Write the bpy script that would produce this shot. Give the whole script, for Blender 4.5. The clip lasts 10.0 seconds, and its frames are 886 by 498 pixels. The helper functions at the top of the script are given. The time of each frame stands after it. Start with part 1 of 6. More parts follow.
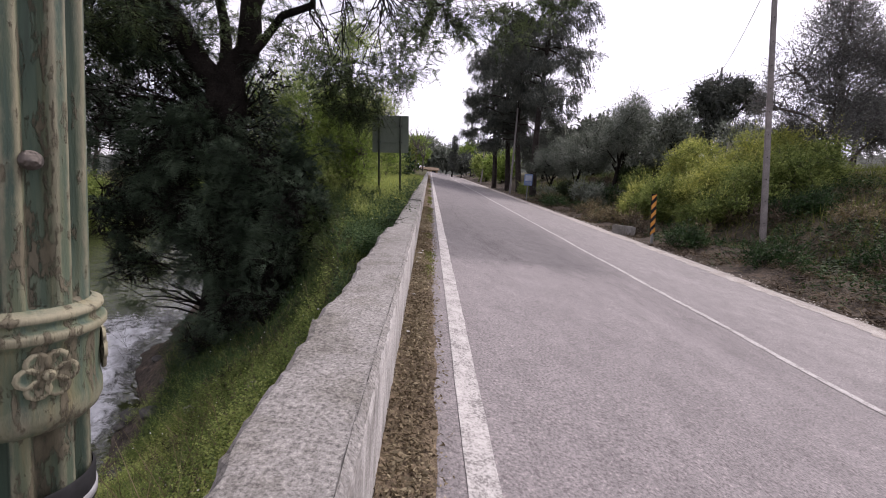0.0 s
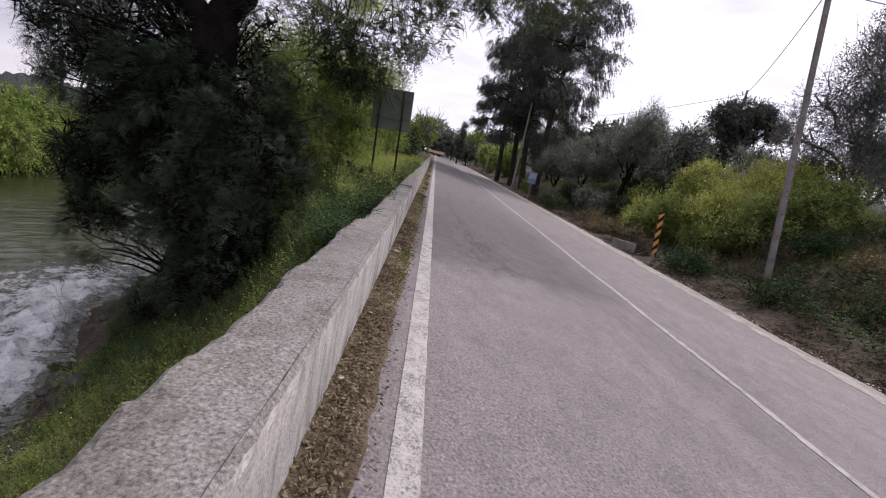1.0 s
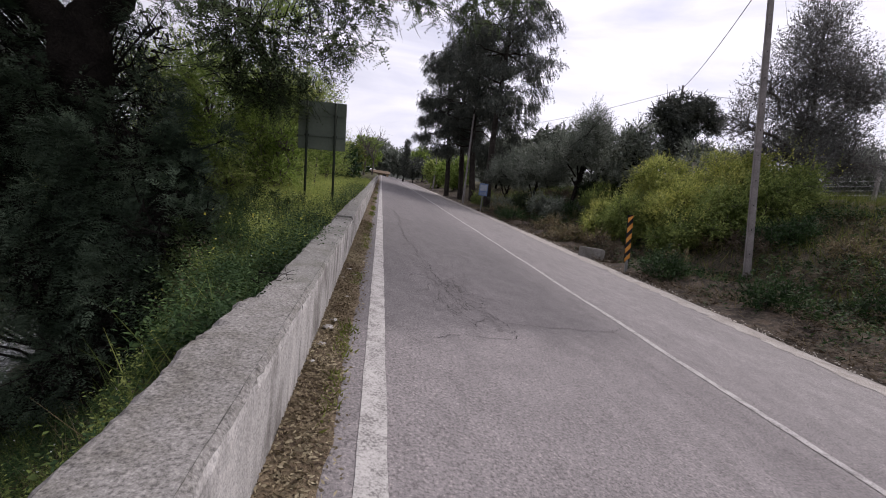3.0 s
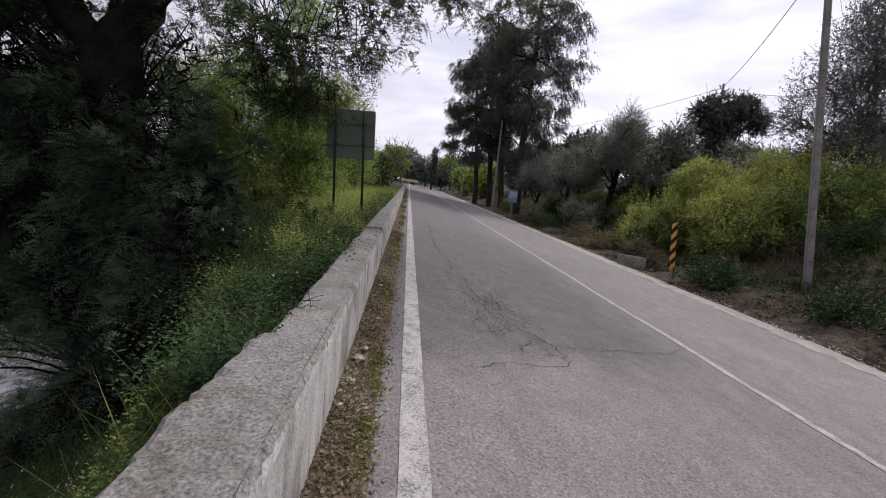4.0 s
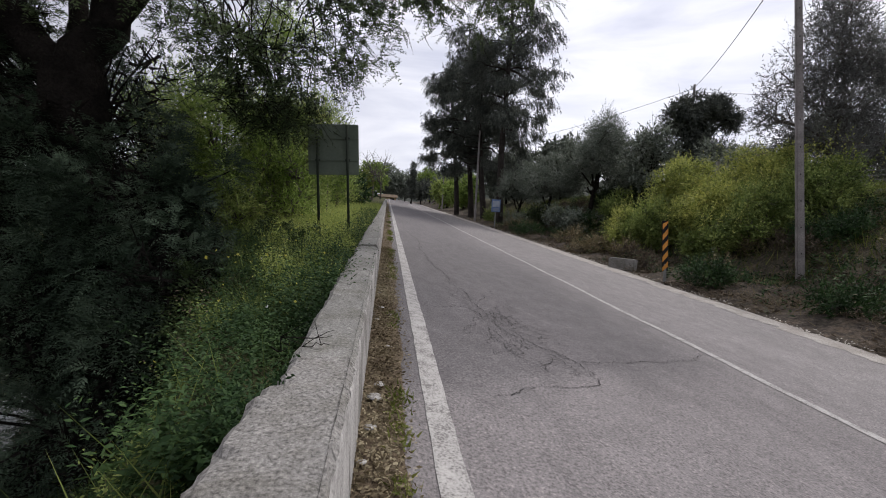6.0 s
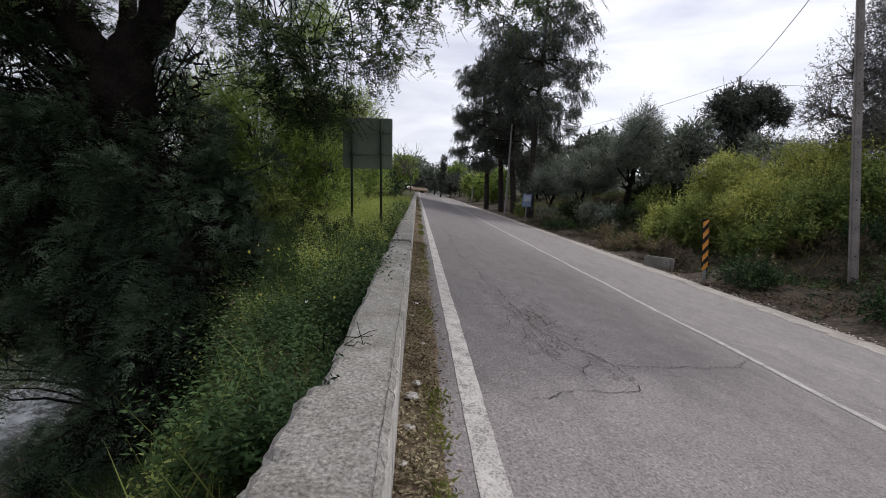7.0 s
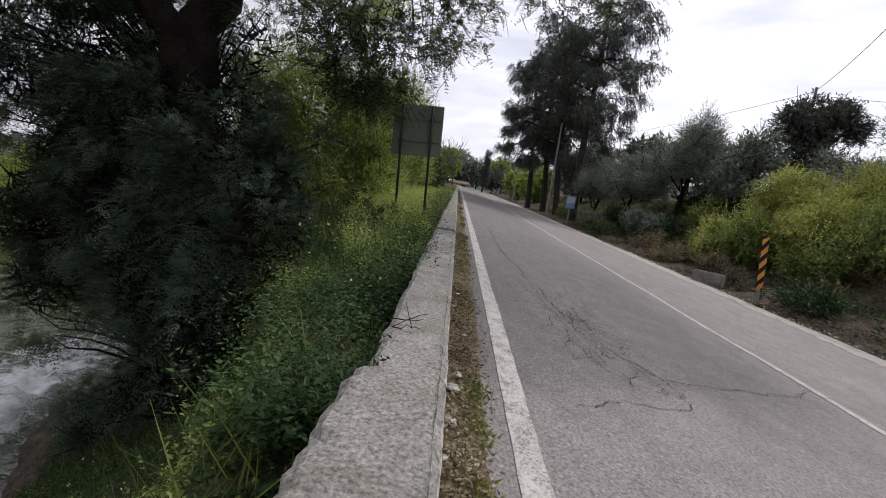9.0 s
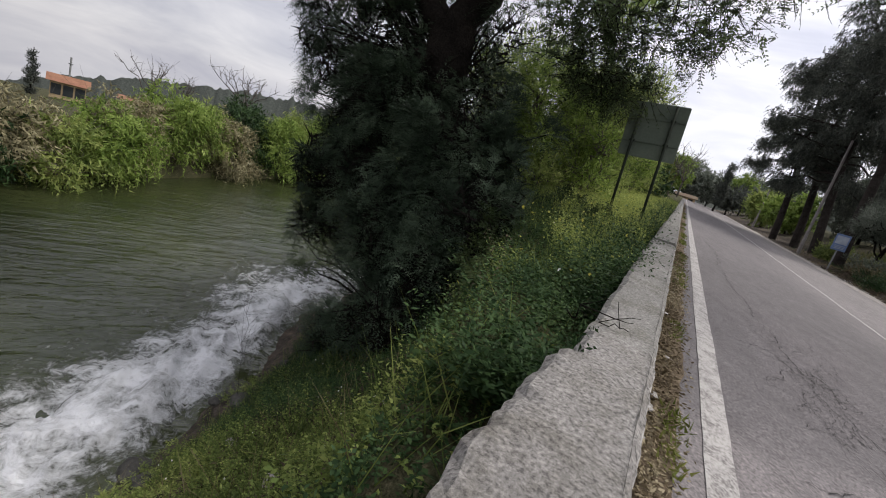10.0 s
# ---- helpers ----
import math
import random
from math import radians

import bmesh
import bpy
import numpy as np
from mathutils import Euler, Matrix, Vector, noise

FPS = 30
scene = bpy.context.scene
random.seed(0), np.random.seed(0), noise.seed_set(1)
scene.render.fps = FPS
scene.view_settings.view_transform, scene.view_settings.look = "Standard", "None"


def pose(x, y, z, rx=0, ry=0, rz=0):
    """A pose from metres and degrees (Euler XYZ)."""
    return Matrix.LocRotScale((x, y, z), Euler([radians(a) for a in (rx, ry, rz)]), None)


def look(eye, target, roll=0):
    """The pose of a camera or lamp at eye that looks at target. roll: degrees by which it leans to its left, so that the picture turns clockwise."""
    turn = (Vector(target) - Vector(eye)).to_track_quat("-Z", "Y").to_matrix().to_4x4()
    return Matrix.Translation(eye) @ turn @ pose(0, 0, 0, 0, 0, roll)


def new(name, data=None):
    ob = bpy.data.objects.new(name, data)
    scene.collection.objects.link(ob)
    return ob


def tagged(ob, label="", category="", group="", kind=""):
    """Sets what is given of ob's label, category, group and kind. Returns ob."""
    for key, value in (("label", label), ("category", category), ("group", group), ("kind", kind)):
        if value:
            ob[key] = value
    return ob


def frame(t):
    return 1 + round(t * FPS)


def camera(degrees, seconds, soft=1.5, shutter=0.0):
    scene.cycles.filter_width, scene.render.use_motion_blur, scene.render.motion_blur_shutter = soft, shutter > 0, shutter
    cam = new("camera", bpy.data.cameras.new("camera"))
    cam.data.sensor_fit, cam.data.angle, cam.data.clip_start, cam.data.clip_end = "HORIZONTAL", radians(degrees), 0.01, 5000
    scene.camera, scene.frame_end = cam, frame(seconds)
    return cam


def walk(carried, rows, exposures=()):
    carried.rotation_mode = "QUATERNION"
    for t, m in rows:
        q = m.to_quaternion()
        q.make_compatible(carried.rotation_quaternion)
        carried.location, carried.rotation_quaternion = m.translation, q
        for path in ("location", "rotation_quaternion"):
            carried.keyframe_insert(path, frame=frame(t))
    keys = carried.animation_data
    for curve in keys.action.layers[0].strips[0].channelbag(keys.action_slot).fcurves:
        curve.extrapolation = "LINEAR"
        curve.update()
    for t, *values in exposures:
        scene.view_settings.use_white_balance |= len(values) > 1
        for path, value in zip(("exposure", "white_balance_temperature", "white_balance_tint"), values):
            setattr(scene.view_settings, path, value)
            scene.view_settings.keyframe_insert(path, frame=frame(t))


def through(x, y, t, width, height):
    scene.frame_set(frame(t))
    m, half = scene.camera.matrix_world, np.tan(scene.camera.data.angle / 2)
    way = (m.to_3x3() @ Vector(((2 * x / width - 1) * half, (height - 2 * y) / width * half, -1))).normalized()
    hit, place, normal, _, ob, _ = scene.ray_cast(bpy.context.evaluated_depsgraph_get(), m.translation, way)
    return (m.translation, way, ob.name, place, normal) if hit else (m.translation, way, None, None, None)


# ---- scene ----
cam = camera(90.4, 10.0, soft=1.0)
ROWS = [
    (0, -0.290, 0.000, 1.131, 82.71, -4.81, -1.94),
    (0.2, -0.271, 0.172, 1.139, 82.60, -6.82, -0.90),
    (0.5, -0.253, 0.394, 1.137, 79.64, -10.48, -1.80),
    (0.7, -0.191, 0.606, 1.181, 80.29, -11.10, -2.15),
    (1, -0.143, 0.832, 1.228, 80.75, -12.74, -1.61),
    (1.2, -0.134, 0.908, 1.242, 81.03, -10.26, -0.41),
    (1.5, -0.099, 1.136, 1.225, 81.00, -9.32, -1.67),
    (1.7, -0.103, 1.347, 1.243, 82.77, -7.55, -4.29),
    (2, -0.051, 1.703, 1.263, 82.76, -4.48, -7.84),
    (2.2, -0.070, 1.877, 1.273, 81.91, -6.94, -8.57),
    (2.5, -0.061, 2.121, 1.298, 81.54, -6.92, -9.39),
    (2.7, -0.072, 2.277, 1.300, 82.95, -7.88, -8.86),
    (3.8, -0.141, 2.770, 1.315, 84.55, -5.50, -6.14),
    (4, -0.145, 2.875, 1.311, 84.60, -6.65, -4.75),
    (4.5, -0.154, 3.020, 1.315, 85.25, -5.51, -4.53),
    (5, -0.191, 3.110, 1.301, 85.58, -3.81, -7.93),
    (5.5, -0.289, 3.191, 1.272, 86.07, -1.44, -8.31),
    (5.7, -0.300, 3.210, 1.274, 86.60, -2.38, -8.45),
    (6.8, -0.370, 3.264, 1.304, 85.53, -4.73, -4.02),
    (7, -0.377, 3.274, 1.305, 85.39, -4.28, -3.53),
    (7.5, -0.395, 3.310, 1.290, 85.06, -4.98, -2.89),
    (8, -0.403, 3.295, 1.310, 85.09, -5.98, -2.66),
    (8.5, -0.412, 3.291, 1.316, 84.79, -6.53, -2.08),
    (9, -0.462, 3.380, 1.247, 84.03, -8.97, 1.58),
    (9.2, -0.473, 3.360, 1.245, 82.98, -10.38, 5.48),
    (9.5, -0.477, 3.406, 1.206, 81.10, -12.56, 13.02),
    (9.7, -0.517, 3.323, 1.215, 78.90, -14.80, 18.67),
    (10, -0.526, 3.286, 1.195, 76.98, -17.01, 29.08),
]
walk(cam, [(t, pose(x, y, z, rx, ry, rz)) for t, x, y, z, rx, ry, rz in ROWS],
     [(0, 0.99, 6550, 21), (1, 0.68, 6520, 20), (2.5, 0.53, 6480, 18), (4.5, 0.49, 6460, 14), (7.5, 0.47, 6450, 9), (10, 0.66, 6600, 10)])

# ---- light ----
world = bpy.data.worlds.new("overcast_sky")
scene.world = world
world.use_nodes = True
wn, wl = world.node_tree.nodes, world.node_tree.links
wn.clear()
SUN_EL, SUN_AZ = radians(54), radians(50)
w_out = wn.new("ShaderNodeOutputWorld")
w_bg = wn.new("ShaderNodeBackground")
w_sky = wn.new("ShaderNodeTexSky")
w_sky.sky_type, w_sky.sun_disc, w_sky.sun_elevation, w_sky.sun_rotation = "NISHITA", False, SUN_EL, SUN_AZ
w_co = wn.new("ShaderNodeTexCoord")
w_map = wn.new("ShaderNodeMapping")
w_map.inputs["Scale"].default_value = (1.0, 1.3, 5.0)
w_map.inputs["Rotation"].default_value = (0.0, 0.10, 0.4)
w_noise = wn.new("ShaderNodeTexNoise")
w_noise.inputs["Scale"].default_value, w_noise.inputs["Detail"].default_value, w_noise.inputs["Roughness"].default_value = 2.6, 7.0, 0.55
w_noise.inputs["Distortion"].default_value = 0.5
w_ramp = wn.new("ShaderNodeValToRGB")
w_ramp.color_ramp.elements[0].position, w_ramp.color_ramp.elements[0].color = 0.33, (0.58, 0.59, 0.69, 1)
w_ramp.color_ramp.elements[1].position, w_ramp.color_ramp.elements[1].color = 0.70, (0.93, 0.92, 0.965, 1)
w_scale = wn.new("ShaderNodeVectorMath")
w_scale.operation = "SCALE"
w_scale.inputs["Scale"].default_value = 0.09
w_mix = wn.new("ShaderNodeMix")
w_mix.data_type = "RGBA"
w_mix.inputs["Factor"].default_value = 0.90
wl.new(w_co.outputs["Generated"], w_map.inputs["Vector"])
wl.new(w_map.outputs["Vector"], w_noise.inputs["Vector"])
wl.new(w_noise.outputs["Fac"], w_ramp.inputs["Fac"])
wl.new(w_sky.outputs["Color"], w_scale.inputs[0])
wl.new(w_scale.outputs["Vector"], w_mix.inputs["A"])
wl.new(w_ramp.outputs["Color"], w_mix.inputs["B"])
w_dot = wn.new("ShaderNodeVectorMath")
w_dot.operation = "DOT_PRODUCT"
w_dot.inputs[1].default_value = (0.74, 0.42, 0.52)
wl.new(w_co.outputs["Generated"], w_dot.inputs[0])
w_glow = wn.new("ShaderNodeMapRange")
w_glow.inputs["From Min"].default_value, w_glow.inputs["From Max"].default_value = -0.7, 0.75
w_glow.inputs["To Min"].default_value, w_glow.inputs["To Max"].default_value = 0.51, 1.05
wl.new(w_dot.outputs["Value"], w_glow.inputs["Value"])
w_lit = wn.new("ShaderNodeVectorMath")
w_lit.operation = "SCALE"
wl.new(w_mix.outputs["Result"], w_lit.inputs[0])
wl.new(w_glow.outputs[0], w_lit.inputs["Scale"])
wl.new(w_lit.outputs["Vector"], w_bg.inputs["Color"])
w_bg.inputs["Strength"].default_value = 0.90
wl.new(w_bg.outputs["Background"], w_out.inputs["Surface"])

sun_data = bpy.data.lights.new("sun", "SUN")
sun_data.energy, sun_data.angle, sun_data.color = 1.75, radians(20), (1.0, 0.96, 0.9)
sun = new("sun", sun_data)
sun.matrix_world = look((0, 0, 40), (-40 * math.sin(SUN_AZ) / math.tan(SUN_EL), -40 * math.cos(SUN_AZ) / math.tan(SUN_EL), 0))


# ---- materials ----
def material(name, rough=0.8, metal=0.0, spec=0.3):
    m = bpy.data.materials.new(name)
    m.use_nodes = True
    b = m.node_tree.nodes["Principled BSDF"]
    b.inputs["Roughness"].default_value, b.inputs["Metallic"].default_value = rough, metal
    b.inputs["Specular IOR Level"].default_value = spec
    return m, m.node_tree.nodes, m.node_tree.links, b


def noise_node(n, l, scale, detail=4.0, rough=0.6, stretch=(1, 1, 1), distort=0.0, where="Object"):
    co = n.new("ShaderNodeTexCoord")
    mp = n.new("ShaderNodeMapping")
    mp.inputs["Scale"].default_value = stretch
    t = n.new("ShaderNodeTexNoise")
    t.inputs["Scale"].default_value, t.inputs["Detail"].default_value = scale, detail
    t.inputs["Roughness"].default_value, t.inputs["Distortion"].default_value = rough, distort
    l.new(co.outputs[where], mp.inputs["Vector"])
    l.new(mp.outputs["Vector"], t.inputs["Vector"])
    return t.outputs["Fac"]


def ramp_node(n, l, fac, stops):
    r = n.new("ShaderNodeValToRGB")
    e = r.color_ramp.elements
    while len(e) < len(stops):
        e.new(0.5)
    for k, (p, c) in enumerate(stops):
        e[k].position, e[k].color = p, (*c, 1) if len(c) == 3 else c
    l.new(fac, r.inputs["Fac"])
    return r.outputs["Color"]


def mix_node(n, l, fac, a, b, how="MIX"):
    m = n.new("ShaderNodeMix")
    m.data_type, m.blend_type = "RGBA", how
    for s, v in (("Factor", fac), ("A", a), ("B", b)):
        if isinstance(v, (int, float)):
            m.inputs[s].default_value = v
        elif isinstance(v, tuple):
            m.inputs[s].default_value = (*v, 1)
        else:
            l.new(v, m.inputs[s])
    return m.outputs["Result"]


def math_node(n, l, how, a, b=0.0, c=None):
    m = n.new("ShaderNodeMath")
    m.operation = how
    for k, v in enumerate((a, b, c)):
        if v is None:
            continue
        if isinstance(v, (int, float)):
            m.inputs[k].default_value = v
        else:
            l.new(v, m.inputs[k])
    return m.outputs[0]


def bump(n, l, b, height, strength=0.4, distance=0.01):
    k = n.new("ShaderNodeBump")
    k.inputs["Strength"].default_value, k.inputs["Distance"].default_value = strength, distance
    l.new(height, k.inputs["Height"])
    l.new(k.outputs["Normal"], b.inputs["Normal"])


def rough_surface(name, dark, light, fine, coarse, rough=0.85, relief=0.5, distance=0.01, grain=0.5, spec=0.25):
    """Two scales of mottling over a base colour, with fine relief."""
    m, n, l, b = material(name, rough, spec=spec)
    f1, f2 = noise_node(n, l, coarse, 5, 0.6), noise_node(n, l, fine, 3, 0.7)
    col = ramp_node(n, l, f1, [(0.3, dark), (0.7, light)])
    g = ramp_node(n, l, f2, [(0.3, (1 - grain,) * 3), (0.7, (1 + grain * 0.6,) * 3)])
    l.new(mix_node(n, l, 1.0, col, g, "MULTIPLY"), b.inputs["Base Color"])
    bump(n, l, b, f2, relief, distance)
    return m


def leaf_material(name, dark, mid, light, through=0.25, rough=0.62, by_twig=False):
    """Leaves that differ one by one, or twig by twig where the mesh carries a tone for each twig."""
    m, n, l, b = material(name, rough, spec=0.14)
    if by_twig:
        vary = n.new("ShaderNodeAttribute")
        vary.attribute_name = "tone"
        chance = vary.outputs["Fac"]
    else:
        chance = n.new("ShaderNodeNewGeometry").outputs["Random Per Island"]
    f = noise_node(n, l, 1.25, 4, 0.62)
    mixed = math_node(n, l, "MULTIPLY_ADD", chance, 0.42, math_node(n, l, "MULTIPLY_ADD", f, 1.5, -0.44))
    col = ramp_node(n, l, mixed, [(0.15, dark), (0.5, mid), (0.9, light)])
    l.new(col, b.inputs["Base Color"])
    tr = n.new("ShaderNodeBsdfTranslucent")
    l.new(col, tr.inputs["Color"])
    mx = n.new("ShaderNodeMixShader")
    mx.inputs["Fac"].default_value = through
    out = n["Material Output"]
    l.new(b.outputs["BSDF"], mx.inputs[1])
    l.new(tr.outputs["BSDF"], mx.inputs[2])
    l.new(mx.outputs["Shader"], out.inputs["Surface"])
    return m


def asphalt_material():
    m, n, l, b = material("asphalt", 0.9, spec=0.2)
    co = n.new("ShaderNodeTexCoord")
    sep = n.new("ShaderNodeSeparateXYZ")
    l.new(co.outputs["Object"], sep.inputs[0])
    big = noise_node(n, l, 0.5, 5, 0.6, (1, 0.35, 1))
    mid = noise_node(n, l, 5.0, 5, 0.6, (1, 0.6, 1))
    chips = noise_node(n, l, 62.0, 4, 0.75)
    v = n.new("ShaderNodeTexVoronoi")
    v.inputs["Scale"].default_value = 70.0
    l.new(co.outputs["Object"], v.inputs["Vector"])
    base = ramp_node(n, l, big, [(0.3, (0.164, 0.151, 0.153)), (0.7, (0.221, 0.204, 0.206))])
    # the newer, darker patch of the lane, then the chippings of the older surface in front of it
    wob = math_node(n, l, "MULTIPLY_ADD", noise_node(n, l, 1.3, 4, 0.6), 1.6, -0.8)
    along = math_node(n, l, "ADD", math_node(n, l, "MULTIPLY_ADD", sep.outputs["X"], -0.45, sep.outputs["Y"]), wob)
    m1 = n.new("ShaderNodeMapRange")
    m1.inputs["From Min"].default_value, m1.inputs["From Max"].default_value = 5.3, 6.0
    l.new(along, m1.inputs["Value"])
    m2 = n.new("ShaderNodeMapRange")
    m2.inputs["From Min"].default_value, m2.inputs["From Max"].default_value = 9.5, 17.0
    m2.inputs["To Min"].default_value, m2.inputs["To Max"].default_value = 1.0, 0.55
    l.new(along, m2.inputs["Value"])
    m3 = n.new("ShaderNodeMapRange")
    m3.inputs["From Min"].default_value, m3.inputs["From Max"].default_value = 2.4, 3.6
    m3.inputs["To Min"].default_value, m3.inputs["To Max"].default_value = 1.0, 0.0
    l.new(math_node(n, l, "MULTIPLY_ADD", wob, 0.5, sep.outputs["X"]), m3.inputs["Value"])
    patch = math_node(n, l, "MULTIPLY", math_node(n, l, "MULTIPLY", m1.outputs[0], m2.outputs[0]), m3.outputs[0])
    col = mix_node(n, l, math_node(n, l, "MULTIPLY", patch, 0.85), base, (0.118, 0.110, 0.114))
    # pale dust over the far side
    m4 = n.new("ShaderNodeMapRange")
    m4.inputs["From Min"].default_value, m4.inputs["From Max"].default_value = 3.0, 5.6
    l.new(math_node(n, l, "MULTIPLY_ADD", wob, 0.7, sep.outputs["X"]), m4.inputs["Value"])
    col = mix_node(n, l, math_node(n, l, "MULTIPLY", m4.outputs[0], 0.5), col, (0.275, 0.258, 0.254))
    g1 = ramp_node(n, l, mid, [(0.3, (0.86, 0.86, 0.86)), (0.7, (1.12, 1.12, 1.12))])
    g2 = ramp_node(n, l, chips, [(0.36, (0.52, 0.51, 0.50)), (0.50, (0.97, 0.97, 0.97)), (0.58, (1.12, 1.11, 1.10)), (0.68, (1.75, 1.70, 1.62))])
    col = mix_node(n, l, 1.0, mix_node(n, l, 1.0, col, g1, "MULTIPLY"), g2, "MULTIPLY")
    l.new(col, b.inputs["Base Color"])
    bump(n, l, b, v.outputs["Distance"], 0.35, 0.006)
    return m


def paint_material():
    m, n, l, b = material("road_paint", 0.75, spec=0.3)
    wear = noise_node(n, l, 9.0, 6, 0.75)
    chips = noise_node(n, l, 80.0, 2, 0.6)
    k = math_node(n, l, "MULTIPLY_ADD", chips, 0.5, math_node(n, l, "MULTIPLY", wear, 0.6))
    col = ramp_node(n, l, k, [(0.45, (0.15, 0.140, 0.136)), (0.51, (0.255, 0.243, 0.234)), (0.57, (0.34, 0.326, 0.314)), (0.68, (0.42, 0.40, 0.386))])
    l.new(col, b.inputs["Base Color"])
    bump(n, l, b, chips, 0.3, 0.004)
    return m


def wave_node(n, l, scale, along, across, distort):
    """Long-crested ripples that lie square to the line across the river."""
    co, mp, t = n.new("ShaderNodeTexCoord"), n.new("ShaderNodeMapping"), n.new("ShaderNodeTexNoise")
    mp.vector_type = "TEXTURE"
    mp.inputs["Rotation"].default_value = (0, 0, radians(58))
    mp.inputs["Scale"].default_value = (along, across, 1)
    t.inputs["Scale"].default_value, t.inputs["Detail"].default_value, t.inputs["Distortion"].default_value = scale, 4, distort
    l.new(co.outputs["Object"], mp.inputs["Vector"])
    l.new(mp.outputs["Vector"], t.inputs["Vector"])
    return t.outputs["Fac"]


def water_nodes(n, l, b):
    f = noise_node(n, l, 0.25, 4, 0.6)
    h = math_node(n, l, "ADD", wave_node(n, l, 1.2, 2.2, 0.62, 0.9), math_node(n, l, "MULTIPLY", wave_node(n, l, 4.2, 2.0, 0.7, 0.5), 0.42))
    return ramp_node(n, l, f, [(0.3, (0.020, 0.028, 0.010)), (0.7, (0.044, 0.052, 0.020))]), h


def water_material():
    m, n, l, b = material("river_water", 0.08, spec=0.5)
    col, h = water_nodes(n, l, b)
    l.new(col, b.inputs["Base Color"])
    bump(n, l, b, h, 0.75, 0.14)
    return m


def foam_material():
    m, n, l, b = material("white_water", 0.4, spec=0.5)
    base, h = water_nodes(n, l, b)
    f = math_node(n, l, "ADD", math_node(n, l, "MULTIPLY", noise_node(n, l, 1.1, 9, 0.74, (1.0, 0.8, 1.0), 1.8), 0.55), math_node(n, l, "MULTIPLY", noise_node(n, l, 4.5, 8, 0.75, (1.0, 0.8, 1.0), 1.2), 0.45))
    f = math_node(n, l, "MULTIPLY_ADD", f, 2.6, -0.80)
    at = n.new("ShaderNodeAttribute")
    at.attribute_name = "foam"
    k = math_node(n, l, "ADD", f, math_node(n, l, "MULTIPLY_ADD", at.outputs["Fac"], 0.75, -0.46))
    white = ramp_node(n, l, k, [(0.33, (0, 0, 0)), (0.46, (0.24,) * 3), (0.60, (0.66,) * 3), (0.80, (1.0,) * 3)])
    l.new(mix_node(n, l, white, base, (0.90, 0.91, 0.93)), b.inputs["Base Color"])
    l.new(math_node(n, l, "MULTIPLY_ADD", white, 0.5, 0.07), b.inputs["Roughness"])
    bump(n, l, b, math_node(n, l, "ADD", h, math_node(n, l, "MULTIPLY", noise_node(n, l, 6.0, 6, 0.7, (1, 1, 1), 0.8), white)), 0.8, 0.12)
    return m


def concrete_material(name, dark, light, pits):
    m, n, l, b = material(name, 0.92, spec=0.15)
    f1, f2 = noise_node(n, l, 1.7, 6, 0.65), noise_node(n, l, 88.0, 4, 0.7)
    f3, f4 = noise_node(n, l, 24.0, 5, 0.7), noise_node(n, l, 5.0, 5, 0.7, (1, 1, 0.5))
    col = ramp_node(n, l, f1, [(0.3, dark), (0.7, light)])
    g = ramp_node(n, l, f2, [(0.37, (1 - pits * 1.25,) * 3), (0.46, (0.90, 0.88, 0.86)), (0.54, (1.05,) * 3), (0.64, (1.5, 1.48, 1.44))])
    g2 = ramp_node(n, l, f3, [(0.36, (1 - pits * 0.22,) * 3), (0.6, (1.04, 1.04, 1.04))])
    g3 = ramp_node(n, l, f4, [(0.34, (0.72, 0.71, 0.67)), (0.55, (1.02, 1.02, 1.02))])
    col = mix_node(n, l, 1.0, mix_node(n, l, 1.0, col, g, "MULTIPLY"), g2, "MULTIPLY")
    l.new(mix_node(n, l, 1.0, col, g3, "MULTIPLY"), b.inputs["Base Color"])
    bump(n, l, b, math_node(n, l, "ADD", f2, f3), 0.6, 0.006)
    return m


def washed_material():
    """Concrete face with pale streaks that run down it and dark stains between."""
    m, n, l, b = material("washed_concrete", 0.92, spec=0.15)
    f1, f2, f3 = noise_node(n, l, 7.0, 6, 0.7, (1, 1, 0.28), 0.4), noise_node(n, l, 90.0, 3, 0.7), noise_node(n, l, 1.6, 4, 0.6)
    k = math_node(n, l, "MULTIPLY_ADD", f3, 0.5, math_node(n, l, "MULTIPLY", f1, 0.75))
    col = ramp_node(n, l, k, [(0.44, (0.120, 0.112, 0.104)), (0.55, (0.225, 0.213, 0.200)), (0.64, (0.37, 0.355, 0.34)), (0.75, (0.48, 0.46, 0.44))])
    g = ramp_node(n, l, f2, [(0.34, (0.66,) * 3), (0.5, (1, 1, 1)), (0.7, (1.25, 1.24, 1.22))])
    l.new(mix_node(n, l, 1.0, col, g, "MULTIPLY"), b.inputs["Base Color"])
    bump(n, l, b, f2, 0.5, 0.006)
    return m


